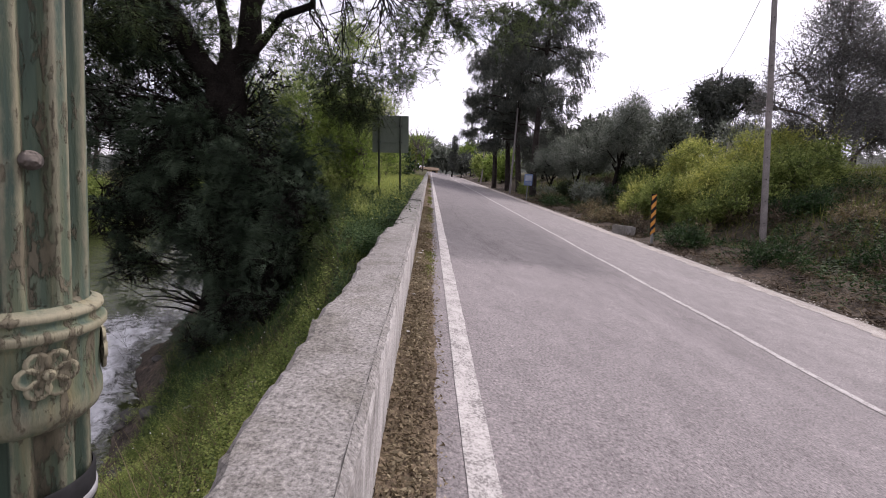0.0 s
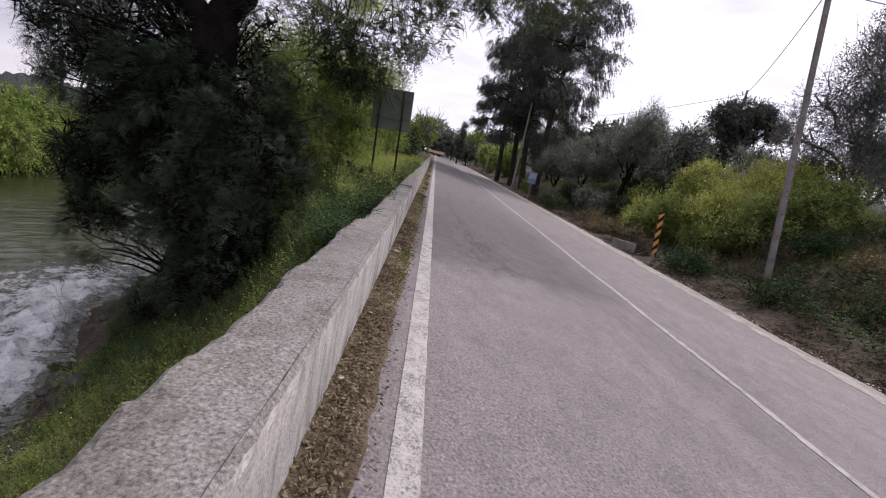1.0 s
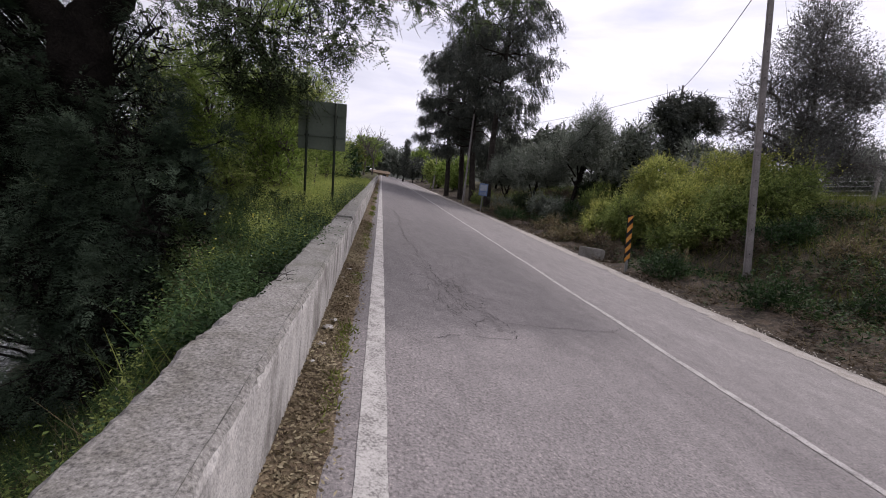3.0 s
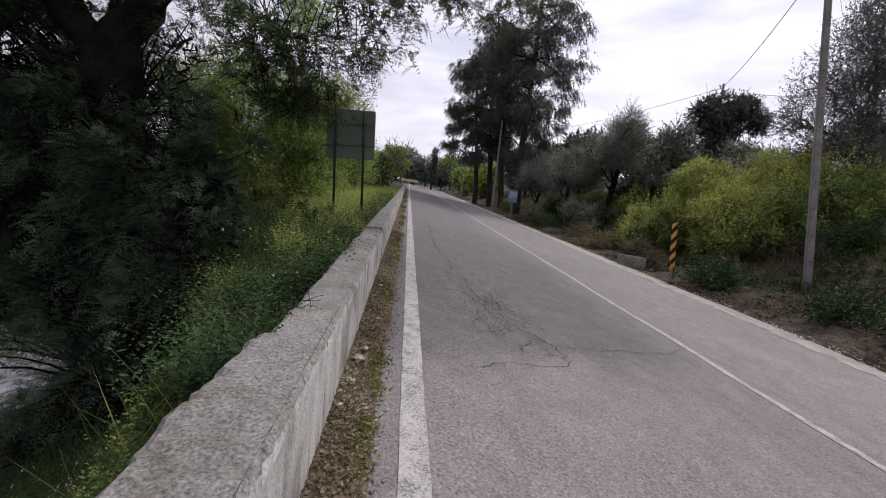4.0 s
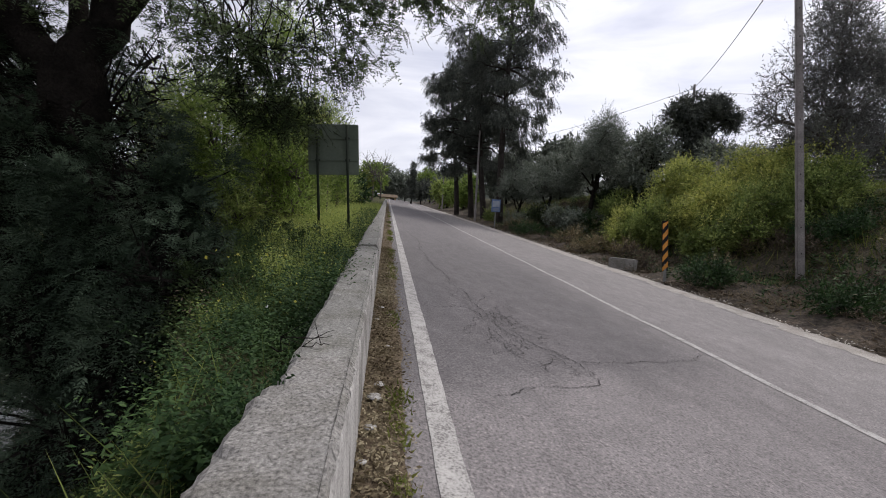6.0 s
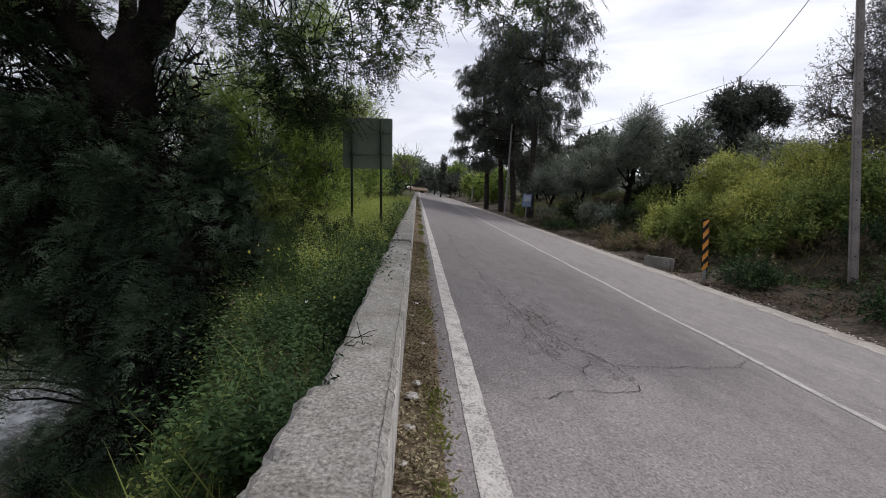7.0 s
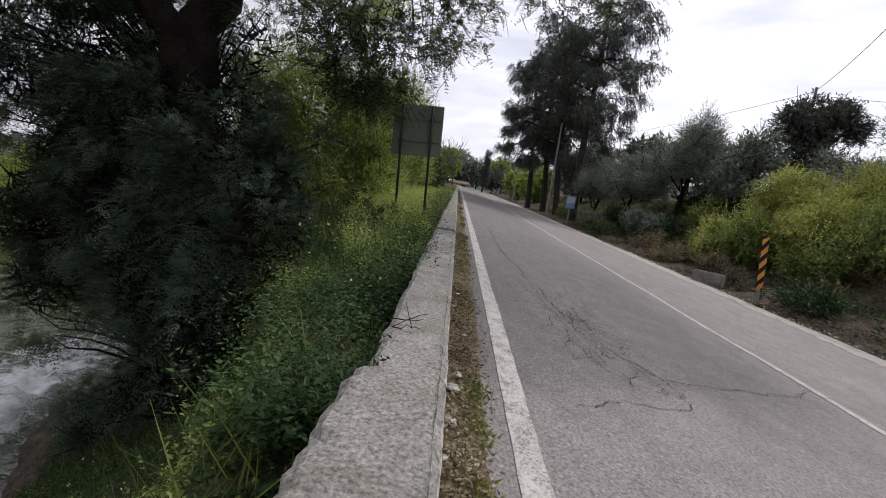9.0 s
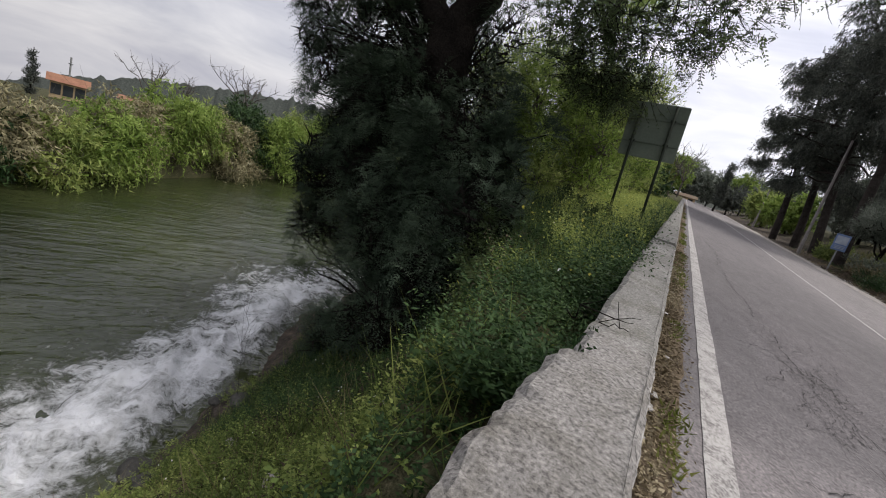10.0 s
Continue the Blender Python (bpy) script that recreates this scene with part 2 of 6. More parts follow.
def ground_material():
    """Soil and low growth: bare brown earth on the cut slope, green turf by the river."""
    m, n, l, b = material("soil", 0.95, spec=0.1)
    at = n.new("ShaderNodeAttribute")
    at.attribute_name = "turf"
    f1, f2, f3 = noise_node(n, l, 1.1, 6, 0.7), noise_node(n, l, 14.0, 4, 0.7), noise_node(n, l, 70.0, 2, 0.6)
    soil = ramp_node(n, l, f2, [(0.3, (0.034, 0.028, 0.024)), (0.55, (0.084, 0.070, 0.058)), (0.78, (0.18, 0.155, 0.130))])
    turf = ramp_node(n, l, f2, [(0.3, (0.020, 0.025, 0.012)), (0.52, (0.060, 0.062, 0.028)), (0.75, (0.140, 0.122, 0.070))])
    soil = mix_node(n, l, 1.0, soil, ramp_node(n, l, noise_node(n, l, 2.6, 6, 0.75), [(0.34, (0.45, 0.45, 0.45)), (0.5, (1, 1, 1)), (0.66, (1.75, 1.6, 1.45))]), "MULTIPLY")
    k = math_node(n, l, "ADD", at.outputs["Fac"], math_node(n, l, "MULTIPLY_ADD", f1, 1.2, -0.6))
    kk = n.new("ShaderNodeClamp")
    l.new(k, kk.inputs["Value"])
    l.new(mix_node(n, l, kk.outputs[0], soil, turf), b.inputs["Base Color"])
    bump(n, l, b, f3, 0.8, 0.03)
    return m


M_ASPHALT, M_PAINT, M_WATER, M_FOAM, M_GROUND = asphalt_material(), paint_material(), water_material(), foam_material(), ground_material()
M_WALLTOP = concrete_material("rough_concrete", (0.172, 0.165, 0.158), (0.240, 0.231, 0.222), 0.42)
M_WALLSMOOTH = concrete_material("smooth_concrete", (0.165, 0.162, 0.154), (0.25, 0.245, 0.234), 0.3)
M_WALLFACE = washed_material()
M_CRACK = rough_surface("crack_shadow", (0.02, 0.018, 0.018), (0.045, 0.04, 0.04), 60, 8)
M_GRAVEL = rough_surface("verge_dust", (0.30, 0.27, 0.245), (0.46, 0.43, 0.40), 60, 3, 0.95, 0.8, 0.02)
M_LITTER = rough_surface("gutter_soil", (0.085, 0.062, 0.042), (0.17, 0.13, 0.085), 45, 4, 0.95, 0.9, 0.02)
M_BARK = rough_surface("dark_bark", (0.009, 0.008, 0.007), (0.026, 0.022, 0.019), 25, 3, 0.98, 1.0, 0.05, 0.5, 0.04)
M_BARK_GREY = rough_surface("grey_bark", (0.07, 0.06, 0.052), (0.16, 0.14, 0.125), 25, 3, 0.95, 1.0, 0.04)
M_BARK_DULL = rough_surface("dull_brown_bark", (0.026, 0.022, 0.020), (0.068, 0.058, 0.052), 25, 3, 0.95, 1.0, 0.05, 0.5, 0.08)
M_STEEL = rough_surface("galvanised_steel", (0.16, 0.165, 0.165), (0.26, 0.265, 0.26), 30, 4, 0.55, 0.1, 0.002, 0.15, 0.5)
M_SIGNBACK = rough_surface("sign_back_green_grey", (0.112, 0.138, 0.108), (0.160, 0.186, 0.146), 20, 2, 0.7, 0.1, 0.002, 0.12, 0.2)
M_SIGNPOST = rough_surface("sign_post_dark_green", (0.022, 0.028, 0.020), (0.038, 0.046, 0.034), 20, 2, 0.8, 0.1, 0.002, 0.12, 0.1)
M_BLACK = rough_surface("black_plastic", (0.010, 0.010, 0.011), (0.022, 0.022, 0.023), 40, 5, 0.75, 0.2, 0.002, 0.3, 0.15)
M_STRAP = rough_surface("grey_strap", (0.20, 0.20, 0.21), (0.30, 0.30, 0.31), 40, 5, 0.5, 0.1, 0.002, 0.2, 0.4)
M_ORANGE = rough_surface("amber_paint", (0.50, 0.20, 0.03), (0.66, 0.30, 0.05), 30, 5, 0.5, 0.1, 0.002, 0.2, 0.4)
M_WHITE = rough_surface("faded_enamel", (0.27, 0.31, 0.38), (0.38, 0.42, 0.49), 30, 5, 0.5, 0.1, 0.002, 0.1, 0.4)
M_BLUE = rough_surface("blue_enamel", (0.10, 0.16, 0.30), (0.16, 0.23, 0.40), 30, 5, 0.5, 0.1, 0.002, 0.1, 0.4)
M_POLE = rough_surface("weathered_pole", (0.17, 0.155, 0.15), (0.31, 0.29, 0.28), 30, 2.0, 0.9, 0.5, 0.01, 0.3)
M_WIRE = rough_surface("cable", (0.10, 0.10, 0.11), (0.15, 0.15, 0.16), 20, 2, 0.6, 0.1, 0.002, 0.1)
M_POST = concrete_material("fence_concrete", (0.22, 0.21, 0.20), (0.36, 0.35, 0.34), 0.3)
M_ROOF = rough_surface("terracotta", (0.20, 0.095, 0.060), (0.32, 0.165, 0.105), 12, 1.5, 0.9, 0.3, 0.02, 0.3)
M_ROOF_OLD = rough_surface("old_roof_tiles", (0.10, 0.072, 0.050), (0.17, 0.125, 0.085), 12, 1.5, 0.9, 0.3, 0.02, 0.3)
M_RENDERED = rough_surface("ochre_render", (0.42, 0.30, 0.17), (0.58, 0.45, 0.28), 8, 0.8, 0.9, 0.2, 0.01, 0.2)
M_GLASS = rough_surface("dark_window", (0.02, 0.025, 0.03), (0.05, 0.055, 0.06), 5, 1, 0.15, 0.0, 0.001, 0.1, 0.5)
M_STONE = rough_surface("wet_stone", (0.035, 0.033, 0.030), (0.10, 0.095, 0.085), 18, 2.5, 0.7, 0.8, 0.03)
M_STONE_PALE = rough_surface("pale_stone", (0.28, 0.26, 0.23), (0.46, 0.43, 0.39), 18, 4, 0.9, 0.8, 0.01)
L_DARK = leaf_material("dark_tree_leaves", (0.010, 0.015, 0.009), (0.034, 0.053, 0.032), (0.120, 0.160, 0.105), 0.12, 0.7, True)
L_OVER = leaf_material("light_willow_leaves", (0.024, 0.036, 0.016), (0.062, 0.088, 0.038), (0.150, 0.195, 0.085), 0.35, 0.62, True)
L_YELLOW = leaf_material("yellow_green_leaves", (0.070, 0.104, 0.028), (0.225, 0.290, 0.082), (0.46, 0.50, 0.17), 0.5)
L_WILLOW = leaf_material("willow_leaves", (0.050, 0.086, 0.018), (0.185, 0.265, 0.055), (0.38, 0.47, 0.14), 0.35)
L_BROOM = leaf_material("broom_leaves", (0.050, 0.072, 0.022), (0.270, 0.312, 0.080), (0.66, 0.64, 0.19), 0.35)
L_SHOOT = leaf_material("fresh_green_shoots", (0.045, 0.070, 0.018), (0.170, 0.225, 0.062), (0.40, 0.45, 0.14), 0.35)
L_OLIVE = leaf_material("olive_leaves", (0.042, 0.052, 0.040), (0.145, 0.166, 0.130), (0.35, 0.38, 0.32), 0.2)
L_MIST = leaf_material("thin_grey_leaves", (0.066, 0.066, 0.066), (0.128, 0.130, 0.124), (0.23, 0.23, 0.215), 0.35)
L_PINE = leaf_material("conifer_needles", (0.038, 0.044, 0.040), (0.076, 0.085, 0.074), (0.150, 0.162, 0.130), 0.18, 0.75)
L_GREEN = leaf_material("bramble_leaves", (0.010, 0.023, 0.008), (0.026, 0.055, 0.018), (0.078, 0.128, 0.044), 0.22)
L_BUSH = leaf_material("bush_leaves", (0.014, 0.024, 0.009), (0.040, 0.060, 0.022), (0.115, 0.145, 0.055), 0.2, 0.62, True)
L_GRASS = leaf_material("grass_blades", (0.050, 0.070, 0.014), (0.115, 0.140, 0.030), (0.24, 0.25, 0.075), 0.3)
L_DRY = leaf_material("dry_grass", (0.085, 0.064, 0.036), (0.175, 0.140, 0.078), (0.32, 0.27, 0.16), 0.2)
L_REED = leaf_material("dry_reeds", (0.110, 0.096, 0.052), (0.235, 0.210, 0.120), (0.40, 0.37, 0.23), 0.25)
L_LITTER = leaf_material("fallen_leaves", (0.075, 0.056, 0.034), (0.168, 0.134, 0.084), (0.33, 0.285, 0.19), 0.1, 0.8)
L_PETAL = leaf_material("yellow_petals", (0.40, 0.36, 0.06), (0.52, 0.48, 0.10), (0.64, 0.60, 0.20), 0.3)
M_FLOWER = leaf_material("white_petals", (0.55, 0.55, 0.52), (0.66, 0.66, 0.64), (0.76, 0.76, 0.74), 0.3)
L_MEADOW = leaf_material("meadow_leaves", (0.130, 0.172, 0.044), (0.330, 0.390, 0.105), (0.52, 0.55, 0.20), 0.4)
L_SCRUB = leaf_material("dead_scrub_leaves", (0.030, 0.023, 0.016), (0.078, 0.060, 0.042), (0.165, 0.132, 0.092), 0.15, 0.8)
L_LEAFY = leaf_material("bright_weed_leaves", (0.032, 0.050, 0.014), (0.105, 0.146, 0.038), (0.275, 0.310, 0.090), 0.25)

# ---- building helpers ----
rng = np.random.default_rng(7)


def thing(name, at, label, category, group="", kind=""):
    e = new(name)
    e.location = at
    e.empty_display_size = 0.2
    return tagged(e, label, category, group, kind)


def mesh_of(name, verts, faces, mat, smooth=False):
    """verts (n, 3); faces (m, k) array of one size, or a list of lists."""
    me = bpy.data.meshes.new(name)
    verts = np.asarray(verts, dtype=np.float32)
    if isinstance(faces, np.ndarray):
        m, k = faces.shape
        me.vertices.add(len(verts))
        me.vertices.foreach_set("co", verts.ravel())
        me.loops.add(m * k)
        me.loops.foreach_set("vertex_index", faces.astype(np.int32).ravel())
        me.polygons.add(m)
        me.polygons.foreach_set("loop_start", np.arange(0, m * k, k, dtype=np.int32))
        me.update(calc_edges=True)
    else:
        me.from_pydata(verts.tolist(), [], faces)
        me.update()
    if smooth:
        me.polygons.foreach_set("use_smooth", np.ones(len(me.polygons), dtype=bool))
    if mat:
        me.materials.append(mat)
    return me


def piece(name, verts, faces, mat, parent=None, label="", smooth=False):
    """One mesh object from world coordinates, under its thing (or part) if given."""
    origin = np.zeros(3)
    up = parent
    while up is not None:
        origin = origin + np.array(up.location)
        up = up.parent
    verts = np.asarray(verts, dtype=np.float64) - origin
    ob = new(name, mesh_of(name, verts, faces, mat, smooth))
    if parent is not None:
        ob.parent = parent
    return tagged(ob, label) if label else ob


def part(name, bm, mat, parent, label="", smooth=False):
    """A bmesh in the parent's own coordinates, as one mesh object."""
    me = bpy.data.meshes.new(name)
    bm.to_mesh(me)
    bm.free()
    if smooth:
        me.polygons.foreach_set("use_smooth", np.ones(len(me.polygons), dtype=bool))
    me.materials.append(mat)
    ob = new(name, me)
    ob.parent = parent
    return tagged(ob, label) if label else ob


def box_bm(cx, cy, cz, sx, sy, sz, bevel=0.0, turn=None):
    bm = bmesh.new()
    bmesh.ops.create_cube(bm, size=1.0)
    bmesh.ops.scale(bm, vec=(sx, sy, sz), verts=bm.verts)
    if bevel:
        bmesh.ops.bevel(bm, geom=bm.edges[:], offset=bevel, segments=2, affect="EDGES")
    if turn is not None:
        bmesh.ops.transform(bm, matrix=turn, verts=bm.verts)
    bmesh.ops.translate(bm, vec=(cx, cy, cz), verts=bm.verts)
    return bm


def lathe(profile, sides, flutes=0, depth=0.0, fluted=(0, 0)):
    """Revolve (radius, z) pairs; between the two heights of fluted the radius is grooved."""
    th = np.linspace(0, 2 * np.pi, sides, endpoint=False)
    vs = []
    for r, z in profile:
        rr = np.full(sides, r)
        if flutes and fluted[0] <= z <= fluted[1]:
            rr = r - depth * np.clip(0.5 + 1.1 * np.sin(th * flutes), 0, 1)
        vs.append(np.stack([rr * np.cos(th), rr * np.sin(th), np.full(sides, z)], 1))
    v = np.concatenate(vs)
    k = np.arange(sides)
    fs = [np.stack([j * sides + k, j * sides + (k + 1) % sides, (j + 1) * sides + (k + 1) % sides, (j + 1) * sides + k], 1) for j in range(len(profile) - 1)]
    return v, np.concatenate(fs)


class Tubes:
    """Tapered tubes gathered into one mesh."""

    def __init__(self):
        self.v, self.f, self.n = [], [], 0

    def add(self, pts, radii, sides=6):
        pts = np.asarray(pts, float)
        radii = np.broadcast_to(np.asarray(radii, float), (len(pts),))
        tan = np.gradient(pts, axis=0)
        tan /= np.linalg.norm(tan, axis=1, keepdims=True) + 1e-9
        ref = np.where(np.abs(tan[:, 2:3]) > 0.9, [[1.0, 0, 0]], [[0, 0, 1.0]])
        a = np.cross(tan, ref)
        a /= np.linalg.norm(a, axis=1, keepdims=True) + 1e-9
        b = np.cross(tan, a)
        th = np.linspace(0, 2 * np.pi, sides, endpoint=False)
        ring = pts[:, None] + radii[:, None, None] * (np.cos(th)[None, :, None] * a[:, None] + np.sin(th)[None, :, None] * b[:, None])
        k = np.arange(sides)
        self.v.append(ring.reshape(-1, 3))
        for j in range(len(pts) - 1):
            o = self.n + j * sides
            self.f.append(np.stack([o + k, o + (k + 1) % sides, o + sides + (k + 1) % sides, o + sides + k], 1))
        self.n += len(pts) * sides

    def make(self, name, mat, parent, label=""):
        return piece(name, np.concatenate(self.v), np.concatenate(self.f), mat, parent, label, smooth=True)


def bent(a, b, wobble, r, steps=5, sag=0.0):
    """A crooked line from a to b."""
    s = np.linspace(0, 1, steps)[:, None]
    p = np.asarray(a) * (1 - s) + np.asarray(b) * s
    p = p + r.normal(0, wobble, p.shape) * np.sin(np.pi * s)
    p[:, 2] -= sag * 4 * (s * (1 - s))[:, 0]
    return p


def unit(v):
    return v / (np.linalg.norm(v, axis=1, keepdims=True) + 1e-9)


def leaves(centres, ways, length, width, r, jitter=0.5, face=None, folded=False):
    """Leaves that point along ways and turn their upper side towards face: plain slips, or folded rhombs for those seen close to."""
    n = len(centres)
    d = unit(ways + r.normal(0, jitter, (n, 3)))
    up = r.normal(0, 1, (n, 3)) if face is None else face + r.normal(0, 0.45, (n, 3))
    side = unit(np.cross(up, d))
    up = np.cross(d, side)
    L = (length * r.uniform(0.6, 1.3, n))[:, None]
    W = (width * r.uniform(0.6, 1.3, n))[:, None]
    if not folded:
        v = np.stack([centres + side * W * 0.5, centres - side * W * 0.5, centres + d * L], 1).reshape(-1, 3)
        return v, np.arange(3 * n).reshape(n, 3)
    v = np.stack([centres, centres + d * L * 0.45 + side * W * 0.5 + up * W * 0.15, centres + d * L, centres + d * L * 0.45 - side * W * 0.5 + up * W * 0.15], 1).reshape(-1, 3)
    return v, np.arange(4 * n).reshape(n, 4)


def sprays(centres, ways, count, length, leaf, width, r, droop=0.3, face=None, folded=False):
    """Leafy twigs: count leaves set along a short drooping stem from each centre."""
    n = len(centres)
    d = unit(ways)
    s = np.tile(np.linspace(0.1, 1, count), n)
    c, dd = np.repeat(centres, count, 0), np.repeat(d, count, 0)
    ln = np.repeat(length * r.uniform(0.6, 1.2, n), count)
    p = c + dd * (s * ln)[:, None]
    p[:, 2] -= droop * ln * s * s
    return leaves(p, dd * 0.6 + np.array([0, 0, -droop]), leaf, width, r, 0.75, None if face is None else np.repeat(face, count, 0), folded)


def fronds(roots, ways, pairs, length, leaf, width, r, droop=0.3, face=None):
    """Feathered leaves: paired narrow leaflets along a drooping midrib, all in one plane. Also gives a tone for each vertex, the same over a frond."""
    n = len(roots)
    d = unit(ways)
    up = np.array([[0, 0, 1.0]]) + r.normal(0, 0.3, (n, 3)) if face is None else face + r.normal(0, 0.25, (n, 3))
    side = unit(np.cross(up, d))
    flat = np.cross(d, side)
    L = length * r.uniform(0.55, 1.2, n)
    V = []
    for s in np.linspace(0.18, 1.0, pairs):
        p = roots + d * (s * L)[:, None]
        p[:, 2] -= droop * L * s * s
        run = unit(d - np.array([0, 0, 1.0]) * droop * 2 * s)
        for sign in (-1, 1):
            w = unit(run * 0.6 + side * sign * 0.85 + r.normal(0, 0.16, (n, 3)))
            a = np.cross(flat, w)
            ll = (leaf * (1.15 - 0.5 * s) * r.uniform(0.75, 1.2, n))[:, None]
            ww = width * (1.15 - 0.4 * s) * 0.5
            V.append(np.stack([p, p + w * ll * 0.45 + a * ww, p + w * ll, p + w * ll * 0.45 - a * ww], 1))
    v = np.stack(V, 1).reshape(-1, 3)
    return v, np.arange(len(v)).reshape(-1, 4), np.repeat(r.uniform(0, 1, n), pairs * 8)


def toned(ob, tone):
    a = ob.data.attributes.new("tone", "FLOAT", "POINT")
    a.data.foreach_set("value", np.asarray(tone, dtype=np.float32))
    return ob


def shell(cx, cy, cz, rx, ry, rz, n, r, inner=0.45):
    """Points in the outer part of a ball-like volume with an uneven rim."""
    u = unit(r.normal(0, 1, (n, 3)))
    rad = r.uniform(inner ** 2, 1.0, n) ** 0.5 * r.uniform(0.82, 1.14, n)
    return np.array([cx, cy, cz]) + u * rad[:, None] * np.array([rx, ry, rz]), u


def lump_leaves(centre, out, radius, dens, spray, droop, r):
    """Sprays over the outer side of one leafy lump, facing away from it."""
    m, tl, ll, lw = spray
    k = max(6, int(dens * 4 * np.pi * radius * radius))
    u = unit(r.normal(0, 1, (k, 3)) + out * 0.35)
    wob = 1 + 0.22 * np.sin(u[:, 0] * 5 + centre[0] * 3) * np.sin(u[:, 1] * 4.3 + centre[1]) + 0.15 * np.sin(u[:, 2] * 7 + centre[2])
    c = centre + u * (radius * wob * r.uniform(0.50, 1.10, k) * r.choice([1.0, 1.0, 1.0, 1.35], k))[:, None] * np.array([1, 1, 0.85])
    way = u * 0.7 + r.normal(0, 0.5, (k, 3))
    return sprays(c, way, m, tl, ll, lw, r, droop, u + np.array([0, 0, 0.55]))


def grow(name, label, category, base, trunk, blobs, foliage, bark, seed, trunk_r=0.15, twig_r=0.02, dens=80, spray=(5, 0.3, 0.12, 0.05), size=(0.34, 0.5),
         droop=0.3, group="", wobble=0.12, foliage_name="crown", wood_name="trunk", sag=0.0):
    """A tree or shrub. trunk: points of the stem; blobs: volumes (cx, cy, cz, rx, ry, rz, lumps) that leafy lumps fill with gaps between;
    spray: leaves per twig, twig length, leaf length, leaf width; size: a lump's share of the volume's mean radius."""
    r = np.random.default_rng(seed)
    ob = thing(name, base, label, category, group)
    t, tw = Tubes(), Tubes()
    trunk = np.asarray(trunk, float)
    rad = np.linspace(trunk_r, trunk_r * 0.35, len(trunk))
    t.add(trunk, rad, 9)
    V, F, off = [], [], 0
    for cx, cy, cz, rx, ry, rz, n in blobs:
        pts, u = shell(cx, cy, cz, rx * 0.72, ry * 0.72, rz * 0.72, n, r, 0.55)
        hub = np.array([cx, cy, cz - rz * 0.35])
        j = np.argmin(np.linalg.norm(trunk - hub, axis=1))
        root = trunk[max(0, j - 1)]
        if np.linalg.norm(hub - root) > 0.4:
            tw.add(bent(root, hub, wobble * 1.5, r, 6, sag), np.linspace(rad[j] * 0.7, twig_r * 2.2, 6), 6)
        mean = (rx * ry * rz) ** (1 / 3)
        for q, o in zip(pts, u):
            tw.add(bent(hub, q, wobble, r, 4, sag), np.linspace(twig_r * 1.6, twig_r * 0.6, 4), 4)
            for _ in range(3):
                tw.add(bent(q, q + o * mean * 0.45 + r.normal(0, mean * 0.22, 3), wobble * 0.4, r, 3), np.linspace(twig_r * 0.6, twig_r * 0.2, 3), 3)
            v, f = lump_leaves(q, o, mean * r.uniform(*size), dens, spray, droop, r)
            V.append(v)
            F.append(f + off)
            off += len(v)
    t.make(wood_name, bark, ob)
    if tw.n:
        tagged(tw.make("branchwork", bark, ob), kind="stuff")
    piece(foliage_name, np.concatenate(V), np.concatenate(F), foliage, ob)
    return ob


# ---- the lie of the land ----
CROSS, CROSS_FAR, GRADE, LANE, EDGE = -0.130, -0.090, 0.0551, 3.33, 6.50
WATER = -3.60


def road_z(x, y):
    x = np.asarray(x, float)
    return GRADE * np.asarray(y, float) + CROSS * np.minimum(x, LANE) + CROSS_FAR * np.maximum(x - LANE, 0)


def lerp(v, xs, ys):
    return np.interp(v, xs, ys)


def rough(x, y, s, a):
    """Cheap smooth unevenness."""
    return a * (np.sin(x * s + 1.3 * np.sin(y * s * 0.7)) * np.cos(y * s * 1.1 + 0.8 * np.sin(x * s * 0.6)) + 0.5 * np.sin(2.3 * s * x + 1.7) * np.sin(1.9 * s * y + 0.4))


def shore(y):
    return lerp(y, [-40, 0, 5, 8, 11, 15, 25, 40, 120], [-4.4, -4.3, -4.8, -5.7, -7.3, -8.2, -9.6, -11, -16])


def far_shore(y):
    return lerp(y, [-60, -10, 9, 12.5, 18.6, 25.5, 45, 120], [-15.5, -16.6, -17.7, -18.9, -20.9, -22.3, -25, -36])


